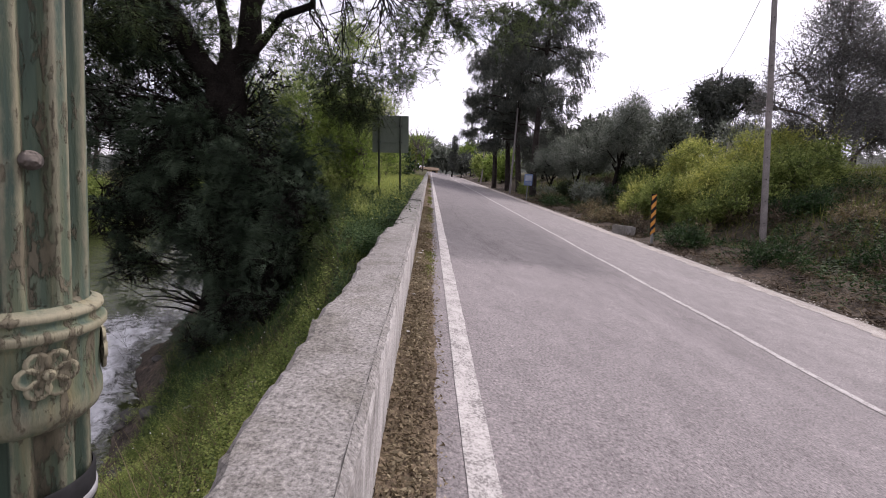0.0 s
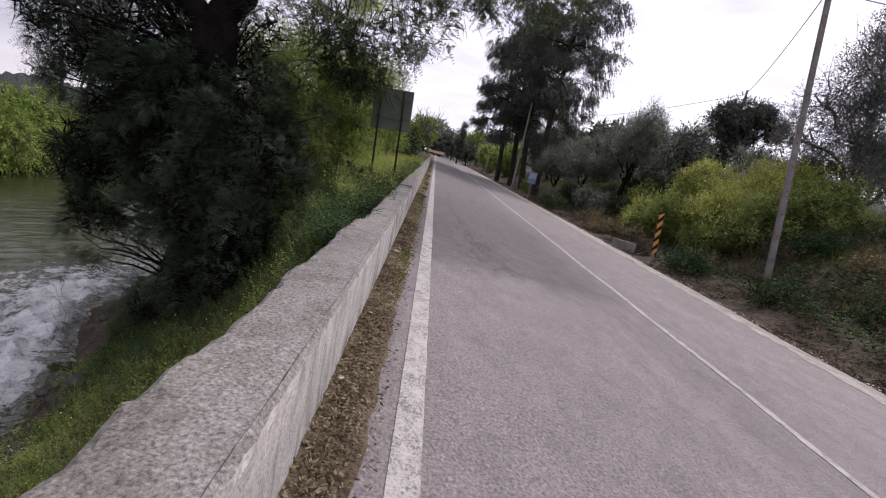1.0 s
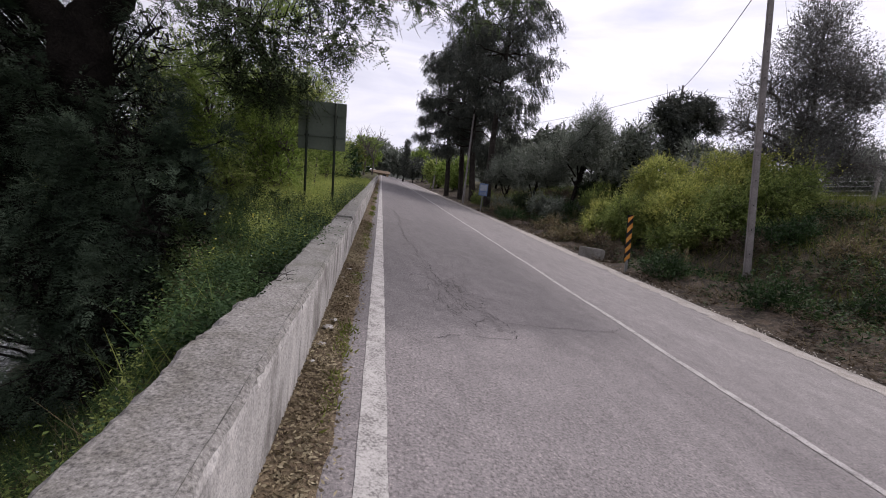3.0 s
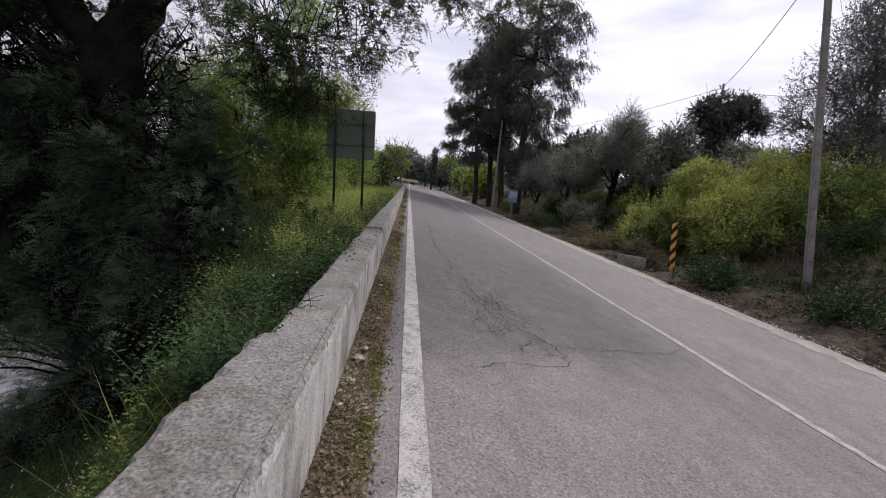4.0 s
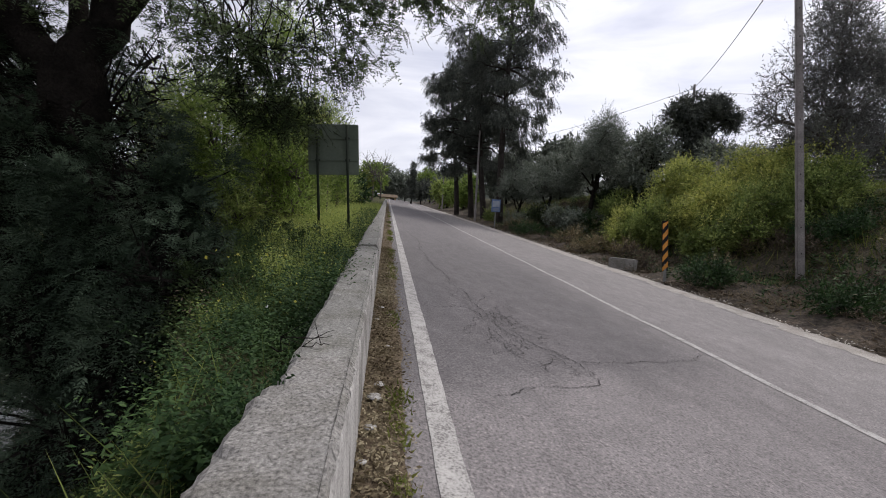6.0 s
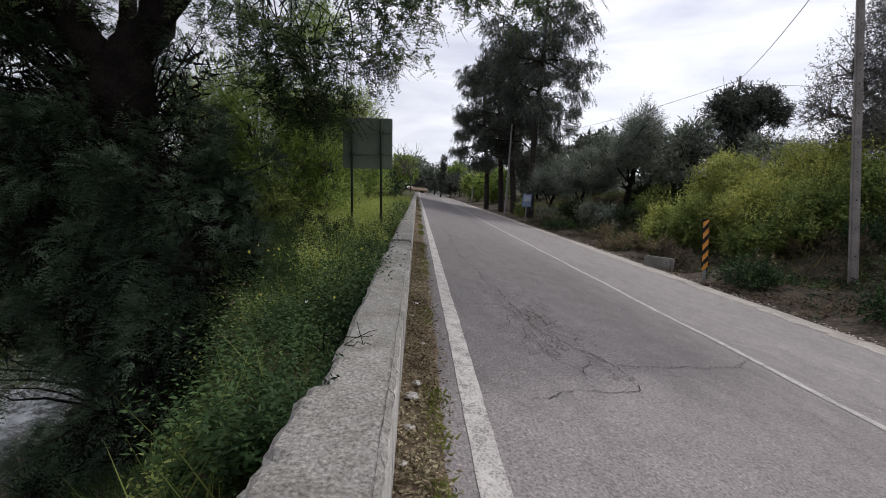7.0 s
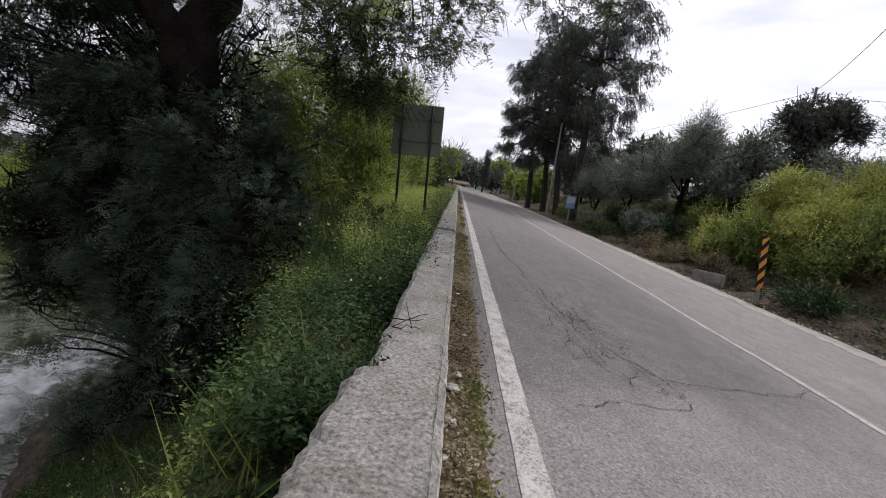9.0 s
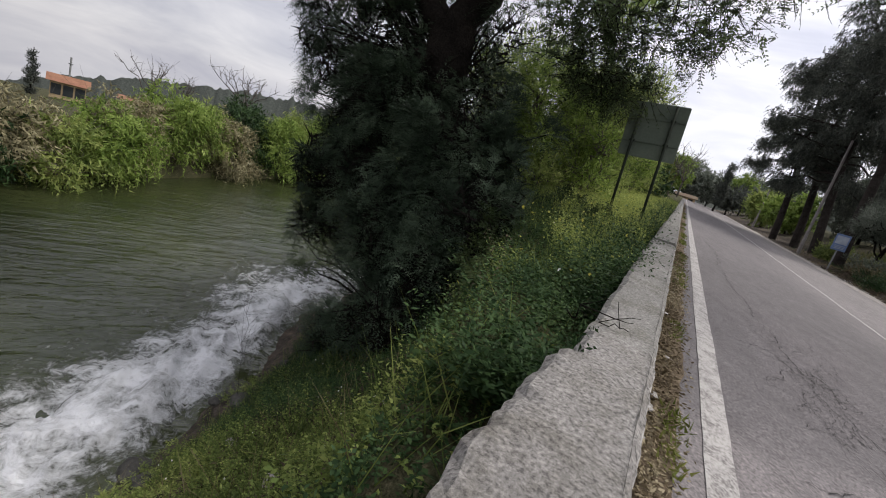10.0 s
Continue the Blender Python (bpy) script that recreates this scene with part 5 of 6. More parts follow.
def far_bank():
    r = np.random.default_rng(51)
    k = 0
    for y in np.concatenate([np.arange(2, 34, 1.7), np.arange(34, 66, 3.2)]):
        yy = y + r.uniform(-0.6, 0.6)
        x = float(far_shore(yy)) - r.uniform(0.1, 1.5)
        h = lerp(yy, [0, 10, 14, 20, 26, 60], [1.95, 2.2, 2.7, 3.5, 4.2, 5.4]) * r.uniform(0.82, 1.12)
        w = r.uniform(1.7, 2.3)
        z = gz(x, yy)
        pale = r.uniform() < 0.20
        grow("reed_bush" if pale else "willow_bush", "clump of dry straw-coloured reeds on the far shore" if pale else "bright green willow bush on the far river shore", "bush", (x, yy, z),
             [(x, yy, z - 0.1), (x, yy + 0.1, z + h * 0.5)], [(x, yy, z + h * 0.45, w, w, h * 0.50, 11), (x - 0.3, yy, z + h * 0.72, w * 0.7, w * 0.7, h * 0.28, 6), (x + 1.1, yy, z + 0.5, 0.8, w * 0.8, 0.6, 5)],
             L_REED if pale else (L_WILLOW, L_YELLOW, L_WILLOW, L_GREEN)[k % 4], M_BARK_GREY, 100 + k, 0.06, 0.014, 18, (7, 0.55, 0.21, 0.062), (0.20, 0.46), 0.6, "bushes on the far shore", foliage_name="foliage", wood_name="stem")
        k += 1


def house(name, label, x, y, z, sx, sy, h, turn, roof_h, windows, roof=None):
    ob = thing(name, (x, y, z), label, "house")
    ob.rotation_euler = (0, 0, turn)
    part("wall", box_bm(0, 0, h / 2, sx, sy, h), M_RENDERED, ob)
    bm = bmesh.new()
    o = 0.4
    v = [bm.verts.new(c) for c in ((-sx / 2 - o, -sy / 2 - o, h), (sx / 2 + o, -sy / 2 - o, h), (sx / 2 + o, sy / 2 + o, h), (-sx / 2 - o, sy / 2 + o, h), (-sx / 2 - o, 0, h + roof_h), (sx / 2 + o, 0, h + roof_h))]
    for q in ((0, 1, 5, 4), (2, 3, 4, 5), (1, 2, 5), (3, 0, 4), (3, 2, 1, 0)):
        bm.faces.new([v[j] for j in q])
    part("roof", bm, roof or M_ROOF, ob, "weathered tiled roof" if roof else "terracotta tiled roof")
    for k in range(windows):
        for s in (-1, 1):
            part("window", box_bm(-sx / 2 + (k + 0.5) * sx / windows, s * (sy / 2 + 0.01), h * 0.55, 0.9, 0.08, 1.2), M_GLASS, ob)


def bare_tree(x, y, h, seed, label="leafless tree with a spreading crown of bare twigs", spread=0.5, z=None):
    r = np.random.default_rng(seed)
    z = gz(x, y) if z is None else z
    ob = thing("bare_tree", (x, y, z), label, "tree")
    t, tw = Tubes(), Tubes()
    fork = np.array([x, y, z + h * 0.35])
    t.add(bent((x, y, z - 0.2), fork, h * 0.01, r, 5), np.linspace(h * 0.022, h * 0.015, 5), 7)
    for _ in range(9):
        tip = fork + np.array([r.normal(0, spread), r.normal(0, spread), r.uniform(0.6, 1.2)]) * h * 0.45
        tw.add(bent(fork, tip, h * 0.02, r, 6), np.linspace(h * 0.010, h * 0.003, 6), 5)
        for _ in range(9):
            s = fork + (tip - fork) * r.uniform(0.35, 1)
            tw.add(bent(s, s + np.array([r.normal(0, spread), r.normal(0, spread), r.uniform(0.1, 1)]) * h * 0.2, h * 0.008, r, 4), np.linspace(h * 0.0035, h * 0.0012, 4), 3)
    t.make("trunk", M_BARK_GREY, ob)
    tagged(tw.make("branchwork", M_BARK_GREY, ob), kind="stuff")


def polar(azimuth, d):
    return d * math.sin(radians(azimuth)) - 0.5, d * math.cos(radians(azimuth)) + 3.3


def cypress(x, y, z, h, seed, label="slim dark cypress tree"):
    grow("cypress", label, "tree", (x, y, z), [(x, y, z), (x, y, z + h * 0.5), (x, y, z + h * 0.95)], [(x, y, z + h * 0.35, h * 0.09, h * 0.09, h * 0.32, 16), (x, y, z + h * 0.72, h * 0.055, h * 0.055, h * 0.30, 12)],
         L_PINE, M_BARK, seed, h * 0.015, h * 0.003, 30, (5, h * 0.04, h * 0.026, h * 0.012), (0.35, 0.5), -0.5)


def far_side_landmarks():
    x, y = polar(-68, 70)
    z = 1.3 - 70 * math.tan(radians(4.6)) - 3.0
    house("far_house", "distant house with an orange tiled roof", x, y, z + 0.8, 3.2, 2.2, 1.9, radians(68), 0.75, 3)
    x, y = polar(-61.8, 80)
    house("far_house", "distant low house with an ochre wall", x, y, 1.3 - 80 * math.tan(radians(3.9)) - 3.6, 6.0, 4.0, 2.2, radians(62), 0.4, 3)
    x, y = polar(-70.6, 75)
    cypress(x, y, 1.3 - 75 * math.tan(radians(5.6)) - 2, 6.5, 301, "single slim cypress on the far bank")
    for k, (a, d, h, top) in enumerate(((-61.5, 55, 6.0, 0.2), (-58.5, 58, 5.4, -0.4), (-52.6, 40, 5.2, 2.4))):
        x, y = polar(a, d)
        bare_tree(x, y, h, 310 + k, z=1.3 + d * math.tan(radians(top)) - h)
    x, y = -24.5, 33.0
    z = gz(x, y)
    grow("pale_tree", "thin pale-leaved tree on the far river shore", "tree", (x, y, z), [(x, y, z - 0.2), (x + 0.2, y, z + 4.0), (x + 0.6, y, z + 7.5), (x + 0.9, y, z + 10)],
         [(x, y, z + 6.5, 2.6, 2.0, 2.2, 18), (x + 1.0, y, z + 9.5, 2.6, 2.0, 2.4, 22), (x - 1.6, y, z + 4.5, 1.8, 1.6, 1.6, 10), (x + 2.2, y, z + 5.5, 1.6, 1.4, 1.6, 10)], L_MIST, M_BARK_GREY, 330, 0.16, 0.03, 9, (6, 0.8, 0.20, 0.07), (0.16, 0.36), -0.3)
    x, y = polar(-68, 110)
    z = 1.3 - 110 * math.tan(radians(2.4))
    ob = thing("pylon", (x, y, z - 9), "thin distant utility pylon with a cross arm", "pylon")
    part("mast", box_bm(0, 0, 4.5, 0.22, 0.22, 9.0), M_STEEL, ob)
    part("cross_arm", box_bm(0, 0, 7.8, 1.5, 0.16, 0.16), M_STEEL, ob)


# ---- road furniture ----
def lamp_post():
    x, y = -0.895, 0.67
    z = float(road_z(FACE, y)) + WALL_H - 0.02
    ob = thing("lamp_post", (x, y, z), "ornate fluted cast-iron lamp post with peeling green paint", "lamp post")
    m, n, l, b = material("peeling_green_paint", 0.7, spec=0.35)
    f1, f2 = noise_node(n, l, 26.0, 5, 0.6, (1, 1, 0.06)), noise_node(n, l, 46.0, 6, 0.72, (1, 1, 0.34))
    green = ramp_node(n, l, f1, [(0.32, (0.030, 0.034, 0.026)), (0.44, (0.052, 0.082, 0.060)), (0.54, (0.095, 0.115, 0.070)), (0.66, (0.165, 0.148, 0.080))])
    k = math_node(n, l, "ADD", math_node(n, l, "MULTIPLY", f1, 0.5), math_node(n, l, "MULTIPLY", f2, 0.6))
    worn = ramp_node(n, l, k, [(0.42, (0, 0, 0)), (0.585, (0, 0, 0)), (0.62, (0.9, 0.9, 0.9))])
    rust = ramp_node(n, l, f2, [(0.35, (0.040, 0.032, 0.024)), (0.65, (0.135, 0.118, 0.078))])
    geo = n.new("ShaderNodeNewGeometry")
    arris = ramp_node(n, l, math_node(n, l, "MULTIPLY_ADD", f2, 0.10, geo.outputs["Pointiness"]), [(0.555, (0, 0, 0)), (0.60, (0.85,) * 3)])
    painted = mix_node(n, l, arris, green, (0.27, 0.245, 0.165))
    at = n.new("ShaderNodeAttribute")
    at.attribute_name = "groove"
    in_groove = ramp_node(n, l, f1, [(0.36, (0.026, 0.030, 0.024)), (0.50, (0.058, 0.092, 0.066)), (0.66, (0.105, 0.130, 0.085))])
    painted = mix_node(n, l, math_node(n, l, "MULTIPLY", at.outputs["Fac"], 0.9), painted, in_groove)
    l.new(mix_node(n, l, worn, painted, rust), b.inputs["Base Color"])
    bump(n, l, b, math_node(n, l, "ADD", k, math_node(n, l, "MULTIPLY", worn, 0.5)), 0.9, 0.006)
    v, f = lathe([(0.075, -0.02), (0.083, 0.02), (0.085, 0.06), (0.083, 0.24)] + [(0.083 + 0.004 * q, 0.24 + 0.02 * q) for q in range(1, 3)], 144, 9, 0.020, (0.0, 0.245))
    o = np.array([x, y, z])

    def grooves(ob2):
        """How deep in a flute each point lies; paint lasts longest there."""
        co = np.empty(len(ob2.data.vertices) * 3)
        ob2.data.vertices.foreach_get("co", co)
        co = co.reshape(-1, 3)
        a = ob2.data.attributes.new("groove", "FLOAT", "POINT")
        a.data.foreach_set("value", np.clip(0.5 + 1.1 * np.sin(np.arctan2(co[:, 1], co[:, 0]) * 9), 0, 1).astype(np.float32))

    grooves(piece("base_shaft", v + o, f, m, ob, "fluted lower shaft with worn paint", smooth=True))
    v, f = lathe([(0.085, 0.24), (0.096, 0.252), (0.101, 0.265), (0.101, 0.285), (0.098, 0.30), (0.098, 0.37), (0.100, 0.378), (0.108, 0.385), (0.108, 0.395), (0.100, 0.402), (0.100, 0.408), (0.104, 0.413), (0.103, 0.420), (0.088, 0.428)], 72)
    piece("collar", v + o, f, m, ob, "moulded collar with a cast flower", smooth=True)
    v, f = lathe([(0.088, 0.42)] + [(0.086 - 0.010 * q / 24, 0.43 + 0.1 * q) for q in range(25)], 144, 9, 0.022, (0.43, 3.0))
    grooves(piece("shaft", v + o, f, m, ob, "tall fluted shaft with peeling paint", smooth=True))
    v, f = lathe([(0.0, 2.80), (0.15, 2.85), (0.17, 2.95), (0.15, 3.2), (0.05, 3.35), (0.0, 3.4)], 24)
    piece("lantern", v + o, f, M_BLACK, ob, smooth=True)
    # cast flower on the collar, turned to the road
    for a in (-0.55, 0.75, 2.0):
        c = np.array([math.cos(a), math.sin(a), 0])
        t = np.array([-math.sin(a), math.cos(a), 0])
        V, F, off = [], [], 0
        for q in range(6):
            th = q * math.pi / 3
            pc = c * 0.099 + (t * math.cos(th) + np.array([0, 0, 1]) * math.sin(th)) * 0.022 + np.array([0, 0, 0.335])
            for ring, (rr, dep) in enumerate(((0.0165, 0.0), (0.0155, 0.005), (0.010, 0.0035), (0.0005, 0.0015))):
                ang = np.linspace(0, 2 * np.pi, 10, endpoint=False)
                V.append(pc + rr * (np.cos(ang)[:, None] * t + np.sin(ang)[:, None] * np.array([0, 0, 1])) + c * dep)
                if ring:
                    kk = np.arange(10)
                    F.append(np.stack([off - 10 + kk, off - 10 + (kk + 1) % 10, off + (kk + 1) % 10, off + kk], 1))
                off += 10
        for ring, (rr, dep) in enumerate(((0.0095, 0.0), (0.0085, 0.007), (0.005, 0.0095), (0.0005, 0.010))):
            ang = np.linspace(0, 2 * np.pi, 10, endpoint=False)
            V.append(c * 0.099 + np.array([0, 0, 0.335]) + rr * (np.cos(ang)[:, None] * t + np.sin(ang)[:, None] * np.array([0, 0, 1])) + c * dep)
            if ring:
                kk = np.arange(10)
                F.append(np.stack([off - 10 + kk, off - 10 + (kk + 1) % 10, off + (kk + 1) % 10, off + kk], 1))
            off += 10
        piece("flower", np.concatenate(V) + o, np.concatenate(F), m, ob, "cast-iron rosette", smooth=True)
    # bolt head on the shaft
    bm = bmesh.new()
    bmesh.ops.create_uvsphere(bm, u_segments=14, v_segments=10, radius=0.0135)
    bmesh.ops.translate(bm, vec=(0.086 * math.cos(-0.62), 0.086 * math.sin(-0.62), 0.635), verts=bm.verts)
    part("bolt", bm, M_BARK_GREY, ob, "rusty round bolt head", smooth=True)
    v, f = lathe([(0.0862, 0.075), (0.090, 0.08), (0.090, 0.135), (0.0862, 0.14)], 48)
    piece("strap", v + o, f, M_BLACK, ob, "black band round the foot of the shaft", smooth=True)
    v, f = lathe([(0.0895, 0.088), (0.0925, 0.09), (0.0925, 0.102), (0.0895, 0.104)], 48)
    piece("strap_clip", v + o, f, M_STRAP, ob, "pale plastic tie", smooth=True)
    pd = thing("lamp_pedestal", (x, y, z), "squat concrete pedestal against the parapet", "pedestal")
    part("block", box_bm(0, 0, -0.52, 0.30, 0.34, 1.0, 0.015), M_WALLTOP, pd)


def big_sign():
    x0, x1, y = -1.80, -0.83, 12.2
    ob = thing("road_sign", ((x0 + x1) / 2, y, gz(-1.4, y)), "large square road sign seen from its grey-green back", "sign")
    ob.rotation_euler = (0, radians(-3.5), 0)
    c, zb, zt = (x0 + x1) / 2, 2.08, 3.06
    o = Vector(ob.location)
    part("panel", box_bm(0, -0.03, (zb + zt) / 2 - o.z, x1 - x0, 0.03, zt - zb, 0.012), M_SIGNBACK, ob, "grey-green metal back of the panel")
    for zz in (zb + 0.28, zt - 0.28):
        part("rail", box_bm(0, -0.062, zz - o.z, (x1 - x0) * 0.98, 0.03, 0.030, 0.006), M_SIGNBACK, ob)
    for dx in (-0.30, 0.27):
        bm = bmesh.new()
        hh = zt - 0.03 - (o.z - 0.2)
        bmesh.ops.create_cone(bm, cap_ends=True, segments=16, radius1=0.025, radius2=0.025, depth=hh)
        bmesh.ops.translate(bm, vec=(dx, -0.105, -0.2 + hh / 2), verts=bm.verts)
        p = part("post", bm, M_SIGNPOST, ob, "round grey-green post", smooth=True)
        for zz in (zb + 0.28, zt - 0.28):
            bm = box_bm(dx, -0.09, zz - o.z, 0.09, 0.05, 0.035, 0.005)
            part("clamp", bm, M_SIGNPOST, p)


def marker_post():
    x, y = 7.12, 14.05
    z = gz(x, y) + 0.03
    ob = thing("marker_post", (x, y, z), "black and amber striped marker post at the road edge", "marker post")
    ob.rotation_euler = (0, radians(-5.0), 0)
    part("stake", box_bm(0, 0, 0.20, 0.08, 0.035, 0.52, 0.005), M_STEEL, ob, "grey metal foot")
    w, h0, h1 = 0.165, 0.26, 1.60
    part("board", box_bm(0, 0, (h0 + h1) / 2, w, 0.03, h1 - h0, 0.006), M_BLACK, ob, "black board")
    for k in range(5):
        s = h0 + 0.02 + k * 0.29
        bm = bmesh.new()
        lo = [(-w / 2 + 0.004, s - 0.07), (w / 2 - 0.004, s + 0.10), (w / 2 - 0.004, s + 0.25), (-w / 2 + 0.004, s + 0.08)]
        v = [bm.verts.new((a, -0.0185, min(max(c, h0 + 0.004), h1 - 0.004))) for a, c in lo] + [bm.verts.new((a, -0.014, min(max(c, h0 + 0.004), h1 - 0.004))) for a, c in lo]
        for q in ((0, 1, 2, 3), (7, 6, 5, 4), (0, 4, 5, 1), (1, 5, 6, 2), (2, 6, 7, 3), (3, 7, 4, 0)):
            bm.faces.new([v[j] for j in q])
        part("stripe", bm, M_ORANGE, ob, "slanting amber stripe")


def kerb_block():
    x, y = 7.12, 16.2
    z = gz(x, y)
    ob = thing("concrete_block", (x, y, z), "small weathered concrete block beside the road", "block")
    part("block", box_bm(0, 0, 0.13, 0.85, 0.26, 0.38, 0.03, Matrix.Rotation(radians(-58), 4, "Z")), M_WALLSMOOTH, ob)


def blue_sign():
    x, y = 7.1, 33.0
    z = gz(x, y)
    ob = thing("small_sign", (x, y, z), "small pale blue notice on a post by the road", "sign")
    part("post", box_bm(0, 0.03, (3.0 - z) / 2, 0.07, 0.05, 3.0 - z, 0.01), M_STEEL, ob)
    zc = 2.62 - z
    part("panel", box_bm(0, -0.02, zc, 0.62, 0.03, 0.86, 0.01), M_BLUE, ob, "pale blue panel")
    part("face", box_bm(0, -0.04, zc + 0.12, 0.50, 0.012, 0.42, 0.003), M_WHITE, ob, "white field")
    for k in range(3):
        part("text_bar", box_bm(0, -0.052, zc - 0.18 - k * 0.07, 0.42, 0.01, 0.03), M_WHITE, ob)


def cable(name, a, b, sag, label):
    t = Tubes()
    s = np.linspace(0, 1, 24)[:, None]
    p = np.asarray(a) * (1 - s) + np.asarray(b) * s
    p[:, 2] -= sag * 4 * (s * (1 - s))[:, 0]
    ob = thing(name, a, label, "cable")
    t.add(p, 0.013, 5)
    t.make("wire", M_WIRE, ob)


def utility_pole(x, y, z, top, r, label, arm=True):
    ob = thing("utility_pole", (x, y, z), label, "pole")
    o = Vector(ob.location)
    foot, head = Vector((x, y, z - 0.3)), Vector(top)
    if not arm:
        t = Tubes()
        s = np.linspace(0, 1, 9)[:, None]
        p = np.array(foot) * (1 - s) + np.asarray(top) * s
        t.add(p, np.linspace(r * 1.15, r * 0.8, 9), 14)
        t.make("shaft", M_POLE, ob, "tapered weathered pole shaft")
    else:
        # square concrete shaft with chamfered arrises, turned so that two faces look at the road
        along = head - foot
        spin = Matrix.Rotation(radians(62), 3, "Z")
        place = lambda u, v, k: foot + along * k + spin @ Vector((u, v, 0)) * (1.12 - 0.32 * k) - o
        bm = box_bm(0, 0, 0, 2, 2, 1)
        bmesh.ops.bevel(bm, geom=[e for e in bm.edges if abs(e.verts[0].co.z - e.verts[1].co.z) > 0.5], offset=0.22, segments=2, affect="EDGES")
        for v in bm.verts:
            v.co = place(v.co.x * r * 0.84, v.co.y * r * 0.84, v.co.z + 0.5)
        part("shaft", bm, M_POLE, ob, "tapered square shaft of weathered grey concrete")
        for j in range(11):
            for face in (0, 1):
                k = 0.10 + 0.078 * j + 0.02 * face
                bm = box_bm(0, 0, 0, 0.022, 0.006, 0.034, 0.002)
                u, w = (0.0, -1.0) if face == 0 else (-1.0, 0.0)
                if face:
                    bmesh.ops.rotate(bm, verts=bm.verts, matrix=Matrix.Rotation(radians(90), 3, "Z"))
                bmesh.ops.rotate(bm, verts=bm.verts, matrix=spin)
                bmesh.ops.translate(bm, verts=bm.verts, vec=place(u * r * 0.84, w * r * 0.84, k))
                part("bolt_hole", bm, M_BLACK, ob, "small dark bolt hole")
        bm = box_bm(top[0] - o.x, top[1] - o.y - 0.1, top[2] - 0.25 - o.z, 0.75, 0.06, 0.06, 0.008)
        a = part("bracket", bm, M_STEEL, ob, "steel bracket")
        for d in (-0.33, 0.0, 0.33):
            bm = bmesh.new()
            bmesh.ops.create_cone(bm, cap_ends=True, segments=10, radius1=0.035, radius2=0.02, depth=0.12)
            bmesh.ops.translate(bm, vec=(top[0] - o.x + d, top[1] - o.y - 0.1, top[2] - 0.15 - o.z), verts=bm.verts)
            part("insulator", bm, M_WHITE, a)


# ---- cut slope: trees and scrub ----
def right_side():
    utility_pole(9.86, 12.76, gz(9.86, 12.76), (8.80, 12.76, 8.2), 0.088, "leaning grey concrete utility pole on the roadside bank")
    z2 = gz(16.2, 26.2)
    utility_pole(16.2, 26.2, z2, (16.2, 26.2, 9.7), 0.075, "dark utility pole behind a tree", False)
    cable("overhead_cable", (8.82, 12.76, 8.1), (16.2, 26.2, 9.55), 0.25, "thin overhead cable between poles")
    cable("overhead_cable", (16.2, 26.2, 9.5), (13.0, 70.0, 13.5), 0.8, "thin overhead cable running along the road")
    cable("overhead_cable", (16.2, 26.2, 9.3), (60.0, 30.0, 16.0), 0.8, "thin overhead cable crossing the field")
    cable("overhead_cable", (8.82, 12.76, 8.0), (40.0, 20.0, 15.0), 0.6, "thin overhead cable crossing the field")
    # yellow-green broom thicket
    spec = [(9.7, 19.0, 1.9, 1.3), (10.6, 17.2, 2.2, 1.4), (11.6, 18.6, 2.6, 1.5), (12.6, 17.0, 2.3, 1.4), (13.4, 18.4, 2.1, 1.4), (11.2, 15.4, 1.7, 1.2), (12.4, 15.2, 1.8, 1.2), (9.9, 21.0, 1.6, 1.1), (14.6, 17.2, 1.5, 1.1), (10.0, 16.0, 1.5, 1.0), (11.6, 20.4, 2.9, 1.3), (13.6, 15.6, 1.7, 1.1), (9.0, 19.6, 1.1, 0.8)]
    for k, (x, y, h, w) in enumerate(spec):
        z = gz(x, y)
        grow("broom_bush", "yellow-green flowering broom bush on the roadside bank", "bush", (x, y, z), [(x, y, z - 0.1), (x, y + 0.1, z + h * 0.5)],
             [(x, y, z + h * 0.36, w, w * 0.9, h * 0.38, 20), (x + 0.25 * math.sin(k * 2.4), y, z + h * 0.72, w * 0.75, w * 0.65, h * 0.30, 11), (x + 0.8 * math.cos(k * 1.9), y - 0.3, z + h * 0.3, w * 0.5, w * 0.5, h * 0.3, 8)], (L_SHOOT if y < 16.1 or k in (0, 8) else L_BROOM), M_BARK_GREY, 400 + k, 0.05, 0.009, 78, (7, 0.32, 0.088, 0.042), (0.20, 0.36), -0.1,
             "broom bushes on the bank", foliage_name="foliage", wood_name="stem")
    r = np.random.default_rng(77)
    p = scatter(300, 9.2, 14.6, 14.6, 21.0, r)
    p[:, 2] += r.uniform(0.6, 1.7, len(p))
    w = np.stack([r.normal(0, 0.35, len(p)), r.normal(0, 0.35, len(p)), np.ones(len(p))], 1)
    v, f = sprays(p, w, 16, 0.95, 0.07, 0.032, r, -0.1, folded=True)
    tagged(piece("broom_shoots", v, f, L_BROOM), "upright leafy shoots rising out of the broom thicket", "shoots", kind="stuff")
    for k in range(64):
        x, y = r.uniform(7.6, 12.4), r.uniform(7.0, 34.0)
        if math.hypot(x - 9.4, y - 12.2) < 1.6:
            continue
        z, h, w = gz(x, y), r.uniform(0.35, 0.8), r.uniform(0.4, 0.9)
        grow("low_scrub", "low tangled scrub of dry and green stalks on the bank", "bush", (x, y, z), [(x, y, z - 0.1), (x, y, z + h * 0.5)], [(x, y, z + h * 0.4, w, w, h * 0.5, 7)], (L_GREEN, L_DRY, L_SCRUB)[k % 3], M_BARK_GREY, 700 + k, 0.03, 0.008, 60,
             (6, 0.24, 0.09, 0.034), (0.3, 0.5), -0.3, "low scrub on the bank", foliage_name="foliage", wood_name="stem")
